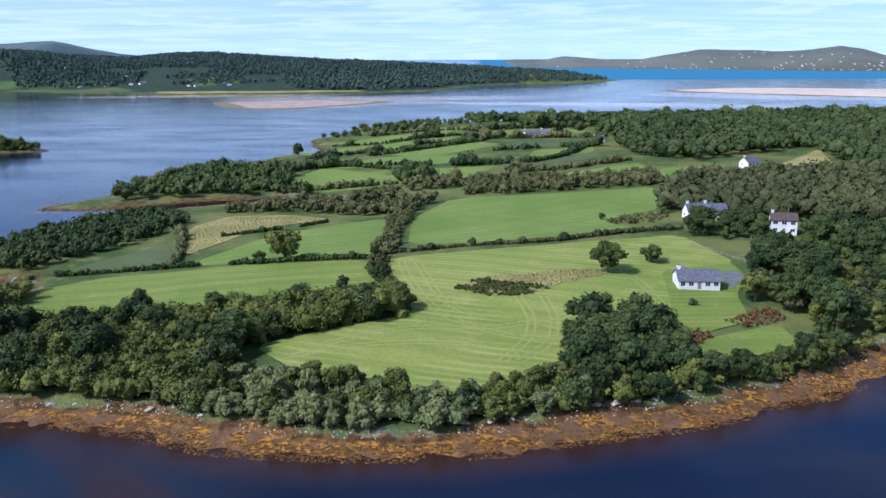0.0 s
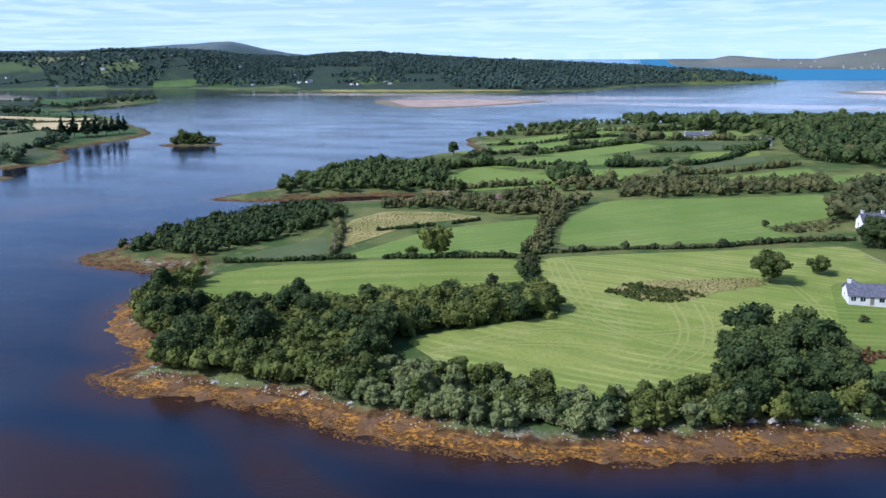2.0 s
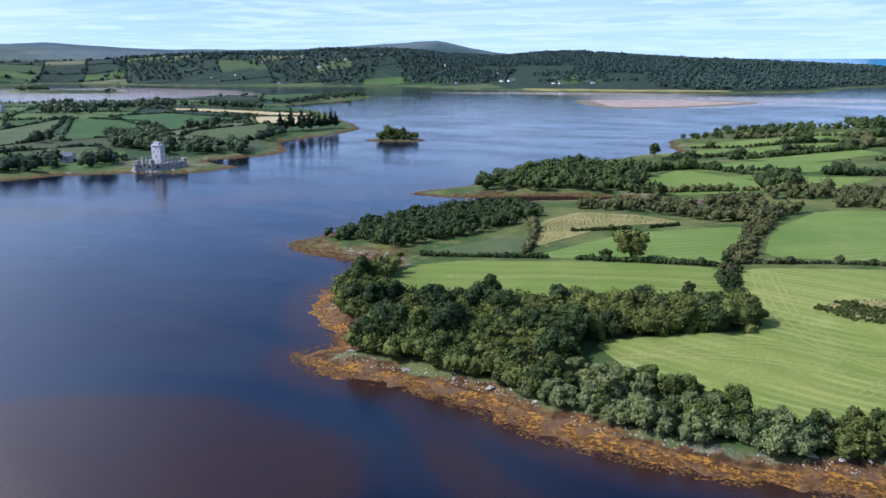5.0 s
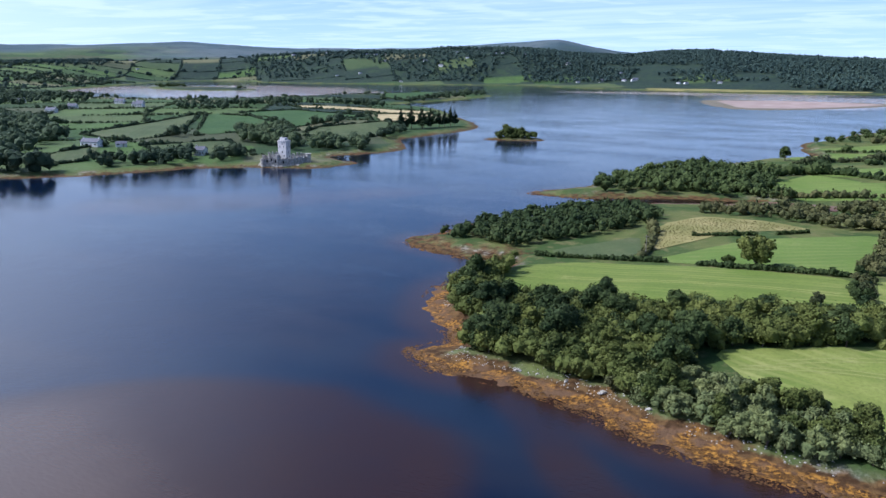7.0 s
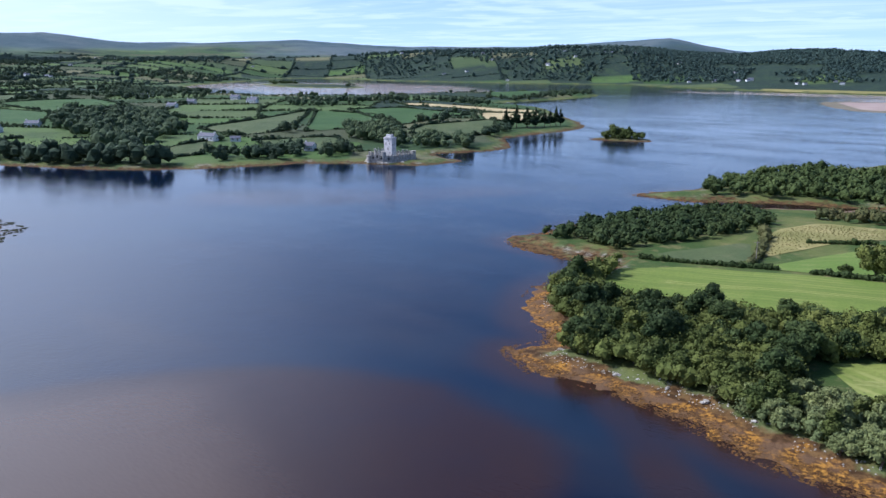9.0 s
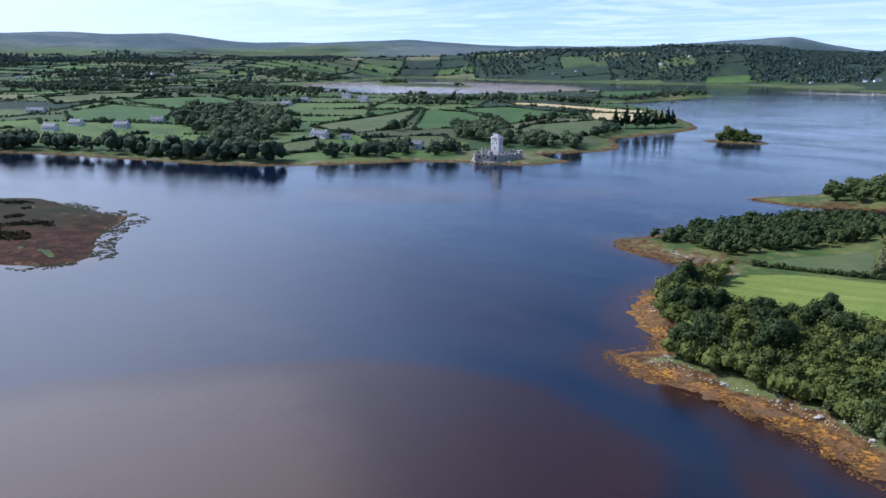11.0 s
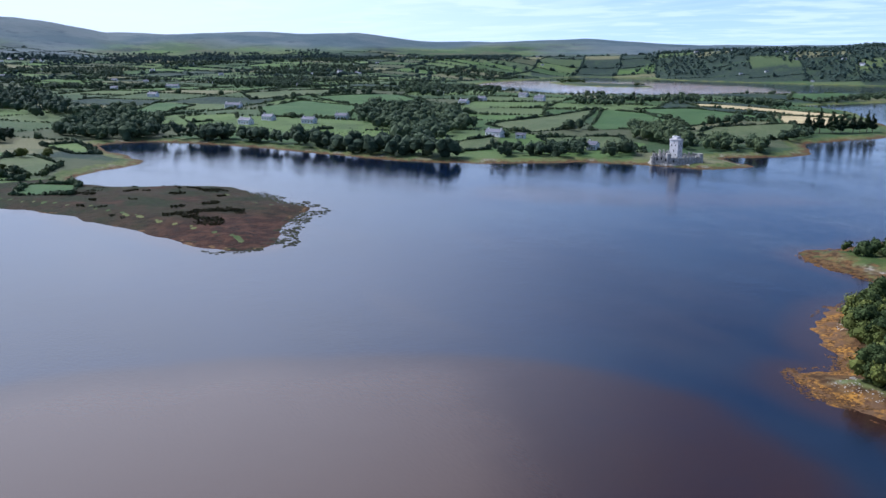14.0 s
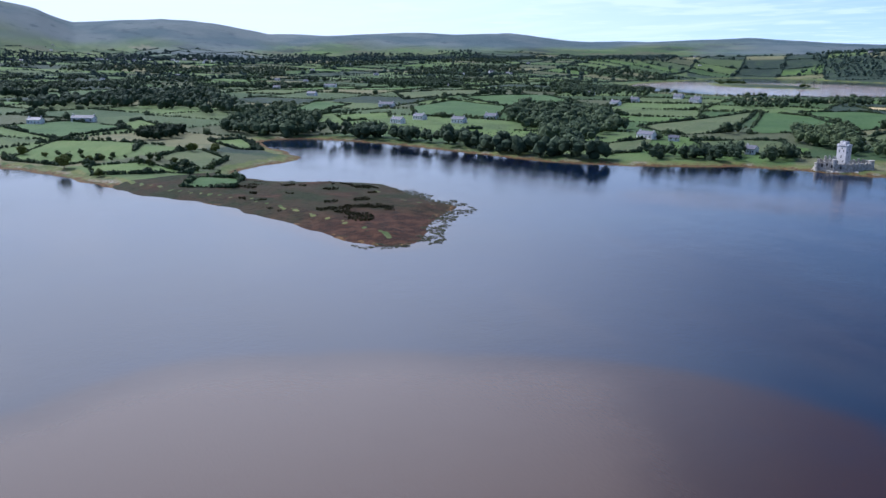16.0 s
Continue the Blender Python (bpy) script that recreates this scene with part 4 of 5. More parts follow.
def hedge(points, height=2.0, width=2.2, material=None, label="dense dark green field hedge", gaps=0.12, seed=0, leaf=0.5, bushy=0.35, closed=False):
    """A hedge along a line: lobes of uneven height with leaf sprays, and some gaps."""
    rng = np.random.default_rng(seed)
    line = np.concatenate([points, points[:1]]).astype(float) if closed else smooth_ring(points, 4, False)
    seg = np.hypot(*np.diff(line, axis=0).T)
    along = np.concatenate([[0], np.cumsum(seg)])
    s = np.arange(0, along[-1], width * 0.42)
    s = s[rough(s, s * 0 + seed * 7, 26, seed, 2) > -0.5 + gaps]
    x, y = np.interp(s, along, line[:, 0]) + rng.normal(size=len(s)) * width * 0.16, np.interp(s, along, line[:, 1]) + rng.normal(size=len(s)) * width * 0.16
    keep = land(x, y)[1] > 7
    x, y, s = x[keep], y[keep], s[keep]
    if len(x) < 3:
        return None
    tall = height * (1 + bushy * 1.6 * rough(s, s * 0, 11, seed + 3, 2) + rng.uniform(-0.15, 0.2, len(s)))
    tall *= np.where(rng.uniform(size=len(s)) < 0.06 * bushy / 0.35, 1.7, 1.0)
    c = np.stack([x, y, land(x, y)[0] + tall * 0.45], 1)
    sizes = np.maximum(tall * 0.55, 0.4)
    per = max(8, int(30 * (0.5 / leaf) ** 1.2))
    v, f = joined([lobes_mesh(rng, c, sizes, 0.9, 0.95), sprays(rng, c, sizes, len(x) * per, leaf, 0.95)])
    return tagged(new("hedge", mesh_of("hedge", v, f, material or M_LEAF_DARK)), label, "hedge")


# woods of the near shore
SHORE_WOOD = [(-122, 178), (-134, 215), (-126, 236), (-120, 238), (-114, 212), (-104, 198), (-70, 203), (-40, 211), (-14, 221), (-7, 212), (-9, 204), (-30, 196), (-46, 188), (-44, 150), (-60, 150), (-112, 158)]
wood(SHORE_WOOD, ["wood", "wood", "wood", "tall", "scrub"], 5.0, 0.80, "trees of the shore wood", 1, 0.5, 8.5)
wood([(-48, 140), (-50, 168), (-28, 166), (-6, 156), (6, 157), (6, 136), (0, 134)], ["willow", "willow", "willow", "wood"], 3.8, 0.80, "trees of the shore belt", 2, -3.5, 8.2)
wood([(6, 136), (6, 157), (30, 165), (44, 160), (24, 140)], ["wood", "wood", "willow"], 4.0, 0.78, "trees of the shore belt", 12, -3.5, 8.2)
wood([(24, 140), (30, 168), (60, 172), (86, 184), (104, 190), (110, 180), (84, 164), (50, 146)], ["wood", "willow", "scrub", "tall"], 4.2, 0.60, "trees of the shore belt", 3, -1.0, 8.2)
wood([(24, 166), (28, 186), (36, 196), (46, 194), (54, 184), (50, 170), (36, 162)], ["tall", "tall", "wood"], 5.0, 0.92, "clump of tall trees by the paddock", 4, -6, 11)
wood([(90, 188), (92, 206), (84, 222), (86, 232), (92, 246), (106, 262), (128, 282), (150, 292), (158, 262), (150, 215), (130, 186)], ["tall", "tall", "wood", "mid"], 7.0, 0.95, "trees round the houses", 5, 1, 12)
wood([(92, 292), (84, 302), (96, 322), (112, 318), (120, 300), (150, 300), (135, 286), (112, 280)], ["wood", "tall"], 6.5, 0.72, "trees round the houses", 6, 1, 14)
wood([(-17, 222), (-21.5, 240), (-22.5, 264), (-17, 264), (-16, 240), (-12, 222)], ["scrub"], 3.6, 0.62, "thorns between two mown fields", 11, -9, 9)
thicket("woodland", [[(158, 200), (160, 290), (200, 330), (330, 340), (330, 240), (240, 180)]], 7.4, 11, M_LEAF_DARK, "dark wood along the inner shore", "woodland", 5, 1, 14, 60, 0.8, 5)
thicket("woodland", [[(88, 340), (104, 400), (122, 418), (180, 440), (360, 470), (420, 340), (200, 332), (150, 306), (138, 318), (112, 338)]], 7.0, 8.5, M_LEAF_BROWN, "brownish wood behind the houses", "woodland", 7, 1, 14, 50, 0.8, 4)
thicket("woodland", [[(-165, 269), (-168, 298), (-150, 332), (-126, 362), (-104, 348), (-102, 322), (-112, 296), (-122, 276), (-130, 263), (-148, 266)]], 4.4, 5.0, M_LEAF_DARK, "low wood on a rocky point", "woodland", 8, 1, 9, 60, 0.62, 4)
thicket("woodland", [[(-100, 362), (-60, 392), (0, 432), (50, 440), (112, 450), (108, 412), (60, 404), (0, 394), (-14, 345), (-40, 344), (-66, 360)]], 5.0, 5.0, M_LEAF_BROWN, "broad overgrown hedgerow of thorn and ash", "woodland", 9, 1, 9, 60, 0.62, 4, 34, -0.16)
thicket("woodland", [[(-25, 268), (-24, 300), (-19, 345), (-11, 350), (-16, 300), (-15, 268)]], 3.0, 3.2, M_LEAF_BROWN, "row of thorn trees between two pastures", "woodland", 10, 0, 9, 70, 0.6, 4)
thicket("woodland", [[(-156, 398), (-166, 430), (-156, 490), (-138, 520), (-84, 492), (-78, 440), (-62, 414), (-110, 408)]], 6.4, 6.5, M_LEAF_DARK, "scattered wood on a low point", "woodland", 12, 1, 8, 50, 0.8, 4)
thicket("woodland", [[(-20, 440), (-40, 470), (-20, 480), (0, 450)]], 6.0, 8.0, M_LEAF_DARK, "clump of dark trees between pastures", "woodland", 13, -12, 8, 50, 0.8, 4)
for kind, x, y, size in (("oak", 49, 246, 1.3), ("oak", 65, 258, 1.2), ("oak", -50, 263, 1.25), ("scrub", 10, 281, 0.75), ("scrub", 62, 328, 0.8), ("mid", 38, 448, 1.1), ("scrub", -28, 228, 0.8), ("scrub", 66, 217, 0.5), ("oak", -58, 262, 0.6),
                         ("scrub", 72, 320, 0.6), ("scrub", 80, 322, 0.5), ("tall", 109, 286, 0.7), ("wood", 117, 287, 0.55), ("scrub", 121, 291, 0.8), ("wood", 131, 288, 0.8), ("wood", 94, 317, 0.7), ("tall", 126, 283, 0.7), ("mid", -98, 579, 1.0), ("mid", -138, 524, 0.9)):
    plant(kind, x, y, size)

# hedges of the near land
hedge([(-120, 256), (-86, 262), (-58, 261), (-24, 262)], 1.5, 1.8, None, "low clipped hedge along a pasture", 0.05, 1)
hedge([(-14, 270), (10, 280), (36, 287), (66, 302), (88, 308)], 1.4, 2.0, M_LEAF_BROWN, "low bushy hedge dividing green pastures", 0.02, 2)
hedge([(-80, 304), (-60, 314), (-46, 330)], 1.3, 1.6, None, "thin dark hedge across rough grass", 0.05, 3)
hedge([(-86, 264), (-90, 285), (-97, 310)], 2.2, 2.4, M_LEAF_BROWN, "brown scrubby hedge of thorn", 0.05, 4)
for i, pts in enumerate(([(-84, 418), (-40, 437), (14, 446), (60, 446)], [(-80, 505), (-30, 505), (34, 508), (70, 530), (104, 600)], [(-90, 560), (-46, 600), (48, 680)], [(-96, 640), (-50, 660), (30, 708)],
                         [(-60, 715), (0, 750), (40, 735)], [(36, 582), (70, 592), (112, 596)], [(48, 672), (90, 672), (126, 664)], [(34, 748), (80, 765), (130, 770)], [(30, 655), (34, 700), (30, 750)], [(-48, 565), (30, 652)], [(36, 482), (60, 478), (112, 512)], [(-80, 420), (-92, 470), (-66, 500), (-30, 490)], [(-108, 600), (-106, 640), (-100, 680)])):
    hedge(pts, 3.6, 5.0, (M_LEAF_BROWN, M_LEAF_DARK)[i % 2], "overgrown hedgerow between strips of pasture", 0.02, 10 + i, 0.9, 0.6)

# far woods, each one mass of crowns
thicket("woodland", [[(120, 545), (128, 640), (150, 720), (120, 800), (40, 850), (20, 905), (330, 950), (1000, 980), (1200, 700), (700, 440), (300, 440), (225, 455), (255, 590), (150, 500)]], 9.5, 10, M_LEAF_DARK, "broad green wood on the near headland", "woodland", 70, 2, 9, 26, 1.2, 3)
thicket("woodland", [[(-100, 690), (-80, 800), (-30, 870), (60, 800), (20, 800), (-60, 730)]], 11, 6, M_LEAF_DARK, "scrubby wood along the far headland shore", "woodland", 71, 0, 8, 18, 1.2)
WEST_WOODS = [
    ([[(-671, 160), (-646, 184), (-602, 215), (-548, 238), (-498, 257), (-461, 278), (-440, 300), (-455, 312), (-510, 278), (-560, 260), (-615, 238), (-660, 208), (-690, 165)]], 9.5, 13, M_LEAF_WEST, "row of tall green trees along the bay shore"),
    ([[(-722, 107), (-675, 130), (-681, 173), (-777, 198), (-881, 189), (-856, 145)]], 11, 12, M_LEAF_WEST, "rounded green trees at the head of the bay"),
    ([[(-1052, -83), (-939, -25), (-831, 49), (-775, 126), (-892, 157), (-1266, 160), (-1212, 109), (-1167, 3), (-1377, -107)]], 15, 13, M_LEAF_WEST, "large dark wood behind the bay"),
    ([[(-666, 34), (-670, 70), (-725, 76), (-724, 41)]], 9, 9, M_FIR, "dark clump of firs among the fields"),
    ([[(-696, 356), (-556, 308), (-485, 303), (-532, 342), (-583, 406), (-768, 498), (-819, 481), (-831, 438)]], 12, 12, M_LEAF_WEST, "dark wood beside a farmhouse"),
    ([[(-475, 468), (-431, 459), (-408, 458), (-366, 493), (-385, 525), (-426, 491), (-491, 544), (-506, 504)]], 9, 9, M_LEAF_WEST, "wood behind the old castle"),
    ([[(-542, 585), (-488, 610), (-521, 660), (-587, 659)]], 11, 9, M_LEAF_WEST, "dark copse among green fields"),
    ([[(-442, 318), (-432, 336), (-455, 353), (-465, 339)], [(-436, 342), (-414, 374), (-440, 396), (-458, 369)], [(-411, 384), (-392, 398), (-415, 420), (-428, 397)]], 8.5, 9, M_LEAF_WEST, "clumps of round trees along the castle shore"),
    ([[(-530, 405), (-505, 463), (-529, 478), (-562, 440)]], 13, 9, M_LEAF_WEST, "loose row of trees in a pasture"),
    ([[(-406, 559), (-412, 601), (-434, 645), (-440, 615)]], 9, 8, M_LEAF_WEST, "trees on the shore by the pines"),
    ([[(-700, 1025), (-700, 1270), (-756, 1383), (-730, 1154), (-745, 1060)]], 13, 8, M_LEAF_WEST, "dark trees along the low headland"),
    ([[(-777, 657), (-752, 781), (-723, 979), (-611, 875), (-680, 790), (-693, 649)]], 14, 8, M_LEAF_WEST, "trees round a small settlement"),
    ([[(-1000, 500), (-900, 900), (-1100, 900), (-1300, 800), (-1300, 500)]], 15, 9, M_LEAF_WEST, "scattered trees round farmsteads"),
    ([[(-1555, -320), (-1398, 126), (-1330, 388), (-1155, 589), (-968, 662), (-1391, 827), (-2137, 464), (-2449, -383)]], 16, 9, M_LEAF_WEST, "scattered trees of hedged farmland"),
    ([[(-1400, 827), (-1560, 1080), (-1700, 1350), (-2300, 1300), (-2300, 500)]], 18, 9, M_LEAF_WEST, "scattered trees of far farmland"),
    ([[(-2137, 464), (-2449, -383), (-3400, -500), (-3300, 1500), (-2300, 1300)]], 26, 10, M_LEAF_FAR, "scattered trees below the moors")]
for i, (rings, space, tall, m, words) in enumerate(WEST_WOODS):
    thicket("woodland", rings, space, tall, m, words, "woodland", 80 + i, 3, 9, 80 if space < 10 else 45 if space < 14 else 26, 0.8 if space < 10 else 1.0 if space < 14 else 1.2 if space < 20 else 2.0, 4 if space < 14 else 3, 0 if space < 14 else 130, 0.0 if space < 15 else 0.10)
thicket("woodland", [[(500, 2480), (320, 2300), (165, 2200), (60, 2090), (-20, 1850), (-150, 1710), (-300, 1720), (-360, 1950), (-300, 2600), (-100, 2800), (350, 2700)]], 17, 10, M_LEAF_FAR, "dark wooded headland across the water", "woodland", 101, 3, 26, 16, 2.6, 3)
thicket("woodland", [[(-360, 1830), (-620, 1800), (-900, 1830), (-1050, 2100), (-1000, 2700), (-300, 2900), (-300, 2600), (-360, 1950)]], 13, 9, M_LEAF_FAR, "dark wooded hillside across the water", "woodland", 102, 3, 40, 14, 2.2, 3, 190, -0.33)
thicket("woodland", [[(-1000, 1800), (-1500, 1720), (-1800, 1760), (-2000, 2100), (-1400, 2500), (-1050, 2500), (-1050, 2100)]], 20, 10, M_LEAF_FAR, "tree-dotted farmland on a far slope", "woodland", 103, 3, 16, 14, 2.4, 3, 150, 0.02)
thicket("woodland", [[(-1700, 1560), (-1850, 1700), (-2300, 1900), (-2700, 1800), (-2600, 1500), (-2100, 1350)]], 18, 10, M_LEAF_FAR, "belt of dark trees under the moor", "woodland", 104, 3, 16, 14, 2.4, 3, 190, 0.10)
thicket("woodland", [[(-334, 624), (-318, 625), (-300, 637), (-313, 651), (-332, 651), (-338, 634)]], 4.6, 5.0, M_LEAF, "bushes on a small island", "woodland", 105, 3, 3.0, 60, 0.8, 4)
thicket("woodland", [[(-326, 630), (-314, 632), (-310, 642), (-322, 648), (-330, 642)]], 5, 8.5, M_LEAF, "taller trees on a small island", "woodland", 106, 3, 5.0, 70, 0.9, 4)
thicket("woodland", [[(-1510, 1270), (-1450, 1240), (-1440, 1300), (-1500, 1310)], [(-1250, 1240), (-1220, 1265), (-1260, 1290)]], 12, 7, M_LEAF_DARK, "trees on a long low island", "woodland", 107, 0, 8, 20, 1.8, 3)
thicket("scrub", [[(-318, 100), (-345, 134), (-400, 136), (-448, 100), (-452, 60), (-400, 62), (-350, 76)]], 1.3, 0.75, M_MARSH_SCRUB, "low dark scrub over a salt marsh", "scrub", 108, -1e3, 4, 16, 0.42, 2, 9, 0.22)
thicket("scrub", [[(-460, 70), (-540, 20), (-600, -30), (-610, -10), (-550, 40), (-470, 90)]], 16, 4.0, M_LEAF_DARK, "scattered bushes on low pasture", "scrub", 109, -1e3, 9, 40, 0.7, 3)
for x, y in ((-433, 644), (-428, 654), (-419, 659), (-420, 674), (-415, 681), (-415, 691), (-413, 698), (-424, 664), (-418, 668), (-430, 648), (-411, 703)):
    plant("pine", x - 7, y, 0.92, "pines on a point")
for x, y, size in ((-540, -13, 1.0), (-554, 1, 0.7), (-581, 64, 0.9), (-582, 79, 1.0), (-532, 48, 0.7), (-596, -25, 0.6), (-615, -39, 0.8), (-566, 8, 0.6), (-499, 5, 0.6), (-525, 33, 0.5)):
    plant("oak", x, y, size, "field trees across the bay")
for i, (pts, m) in enumerate(WEST_FIELDS + SOUTH_FIELDS + POINT_FIELDS):
    hedge(pts, 1.6 if m is not M_STRAW else 1.2, 3.0, M_LEAF_WEST, "dark hedge round a field across the bay", 0.16, 40 + i, 1.1, 0.7, True)



def farm_hedges(name, label, inside, tall, leaf, material, seed, every=5.0, trees=0.07):
    """The hedgerows of the farmland grid within a ring: low lobes, gaps, and trees standing in the line."""
    rng = np.random.default_rng(seed)
    ring = np.array(inside, float)
    gu, gv = to_grid(ring[:, 0], ring[:, 1])
    cols = np.arange(math.floor(gu.min() / COL_W) - 1, math.ceil(gu.max() / COL_W) + 2)
    lo, hi = gv.min() - 100, gv.max() + 100
    us, vs, edge = [], [], []
    for c in cols:
        v = np.arange(lo, hi, every)
        us.append(np.full(len(v), c * COL_W))
        vs.append(v)
        edge.append(np.full(len(v), c * 1000.0))
        off = float(lattice(np.array([c]), np.array([0.0]), 5)[0])
        for r in range(math.floor(lo / ROW_W), math.ceil(hi / ROW_W)):
            u = np.arange(c * COL_W, (c + 1) * COL_W, every)
            us.append(u)
            vs.append(np.full(len(u), (r - off) * ROW_W))
            edge.append(np.full(len(u), c * 1000.0 + r + 0.5))
    u, v, e = np.concatenate(us), np.concatenate(vs), np.concatenate(edge)
    x, y = from_grid(u, v)
    x, y = x + rng.normal(size=len(x)) * 0.9, y + rng.normal(size=len(x)) * 0.9
    keep = (inside_by(ring, x, y) > 0) & (lattice(e, np.floor((u + v) / 120), 3) > 0.12)
    x, y = x[keep], y[keep]
    z, d = land(x, y)
    keep = (d > 14) & ~in_field(x, y, 4)
    x, y, z = x[keep], y[keep], z[keep]
    grow = tall * (1 + 0.9 * np.clip(rough(x, y, 45, seed, 2), -0.4, 1)) * rng.uniform(0.7, 1.3, len(x))
    grow = np.where(rng.uniform(size=len(x)) < trees, tall * rng.uniform(2.2, 3.6, len(x)), grow)
    c = np.stack([x, y, z + grow * 0.42], 1)
    side = c + rng.normal(size=c.shape) * np.array([0.5, 0.5, 0.25]) * grow[:, None]
    at, big = np.concatenate([c, side]), np.concatenate([grow * 0.6, grow * 0.42])
    pts, faces = joined([lobes_mesh(rng, at, big, 0.9, 0.95), sprays(rng, at, big, len(at) * 7, leaf, 0.95, -0.2)])
    return tagged(new(name, mesh_of(name, pts, faces, material)), label, "hedge", kind="stuff")


farm_hedges("hedgerows", "dark bushy hedgerows with trees between the fields across the bay", [(-400, 430), (-480, 300), (-700, 130), (-540, -40), (-1000, -500), (-1700, -700), (-1750, 300), (-1500, 1000), (-1100, 960), (-900, 1250), (-560, 860)], 1.9, 1.0, M_LEAF_WEST, 301, 3.4, 0.04)
farm_hedges("hedgerows", "far hedgerows with trees below the moors, leaves tinted haze-blue", [(-1700, -700), (-1750, 300), (-1500, 1000), (-1750, 1600), (-1000, 1800), (-900, 2300), (-2000, 2600), (-3200, 1700), (-3600, 0), (-3000, -1200)], 2.6, 1.9, M_LEAF_FAR, 302, 6.0, 0.05)

# rough patches
thicket("bracken", [[(50, 190), (62, 199), (66, 194), (58, 187)], [(55, 171), (66, 176), (80, 186), (78, 181), (66, 172)], [(70, 205), (86, 216), (88, 208), (76, 200)]], 1.5, 1.2, M_BRACKEN, "rusty bracken and felled scrub on rough ground", "bracken", 120, -1e3, 8, 26, 0.35, 2)
thicket("tussock_grass", [[(4, 229), (12, 238), (26, 243), (46, 250), (48, 243), (33, 233), (26, 225), (12, 223)]], 1.1, 0.32, M_TUFT, "tawny tussocks of uncut grass", "grass", 121, -1e3, 8, 22, 0.32, 2)
thicket("shrub_patch", [[(3, 227), (5, 232), (11, 236), (18, 233), (28, 231), (30, 226), (22, 222), (12, 221)]], 1.0, 0.8, M_LEAF, "dark low bushes amid uncut grass", "shrub", 122, -1e3, 8, 30, 0.36, 3, 7, -0.1)
thicket("tussock_grass", [[(-88, 274), (-96, 325), (-88, 348), (-64, 348), (-48, 337), (-66, 322), (-78, 300)]], 1.7, 0.2, M_TUFT, "dry tussocks on a rough plot", "grass", 123, -1e3, 8, 12, 0.4, 2)
thicket("shrub_patch", [[(66, 316), (90, 330), (92, 345), (80, 336), (62, 328)]], 3.2, 1.5, M_LEAF_BROWN, "low scrub by a lane", "shrub", 124, -1e3, 8, 26, 0.5, 2)
thicket("woodland", [[(115, 520), (140, 640), (260, 760), (420, 800), (520, 620), (330, 470), (255, 470), (262, 600), (160, 515)]], 17, 9, M_LEAF_BROWN, "russet oak scrub within a green wood", "woodland", 125, 2, 9, 40, 1.0, 4, 110)
thicket("woodland", [[(70, 700), (60, 800), (330, 900), (800, 900), (700, 640), (300, 640)]], 24, 13, M_LEAF_DARK, "taller dark trees over a wood", "woodland", 126, 2, 9, 50, 1.1, 4, 90)
thicket("understorey", [SHORE_WOOD], 3.2, 5.6, M_LEAF, "olive undergrowth filling the shore wood", "undergrowth", 127, 0.5, 8.5, 170, 0.40, 3)
thicket("understorey", [[(-48, 140), (-50, 168), (-28, 166), (-6, 156), (6, 157), (6, 136), (0, 134)]], 3.0, 3.8, M_LEAF_GREY, "grey-green undergrowth of the shore belt", "undergrowth", 128, -2.0, 8.0, 110, 0.36, 3)
thicket("understorey", [[(6, 136), (6, 157), (30, 165), (60, 172), (84, 184), (104, 190), (110, 180), (84, 164), (50, 146), (24, 140)]], 3.0, 3.6, M_LEAF, "olive undergrowth of the shore belt", "undergrowth", 129, -2.0, 8.0, 100, 0.38, 3)


# ---- buildings ----
def box(x0, y0, z0, x1, y1, z1):
    v = np.array([(x, y, z) for z in (z0, z1) for x, y in ((x0, y0), (x1, y0), (x1, y1), (x0, y1))], float)
    return v, np.array([(0, 3, 2), (0, 2, 1), (4, 5, 6), (4, 6, 7), (0, 1, 5), (0, 5, 4), (1, 2, 6), (1, 6, 5), (2, 3, 7), (2, 7, 6), (3, 0, 4), (3, 4, 7)])


def gable_walls(w, d, h, top):
    """Four walls with gable ends, the ridge along x."""
    v, f = box(-w / 2, -d / 2, -0.8, w / 2, d / 2, h)
    v = np.concatenate([v, [(-w / 2, 0, h + top), (w / 2, 0, h + top)]])
    return v, np.concatenate([f, [(4, 8, 7), (5, 6, 9)]])


def gable_roof(w, d, h, top, over=0.35, thick=0.16):
    """Two thick slopes over a ridge along x, with eaves."""
    x, y = w / 2 + over, d / 2 + over
    drop = top * over / (d / 2)
    low, high = h - drop, h + top
    v = np.array([(-x, -y, low), (x, -y, low), (x, 0, high), (-x, 0, high), (x, y, low), (-x, y, low)], float)
    v = np.concatenate([v + (0, 0, thick), v + (0, 0, 0.01)])
    f = [(0, 1, 2), (0, 2, 3), (3, 2, 4), (3, 4, 5), (6, 8, 7), (6, 9, 8), (9, 10, 8), (9, 11, 10), (0, 6, 7), (0, 7, 1), (4, 10, 11), (4, 11, 5), (1, 7, 8), (1, 8, 2), (2, 8, 10), (2, 10, 4), (3, 9, 6), (3, 6, 0), (5, 11, 9), (5, 9, 3)]
    return v, np.array(f)


def moved(piece, x=0.0, y=0.0, z=0.0, turn=0.0):
    v, f = piece
    c, s = math.cos(radians(turn)), math.sin(radians(turn))
    return np.stack([v[:, 0] * c - v[:, 1] * s + x, v[:, 0] * s + v[:, 1] * c + y, v[:, 2] + z], 1), f


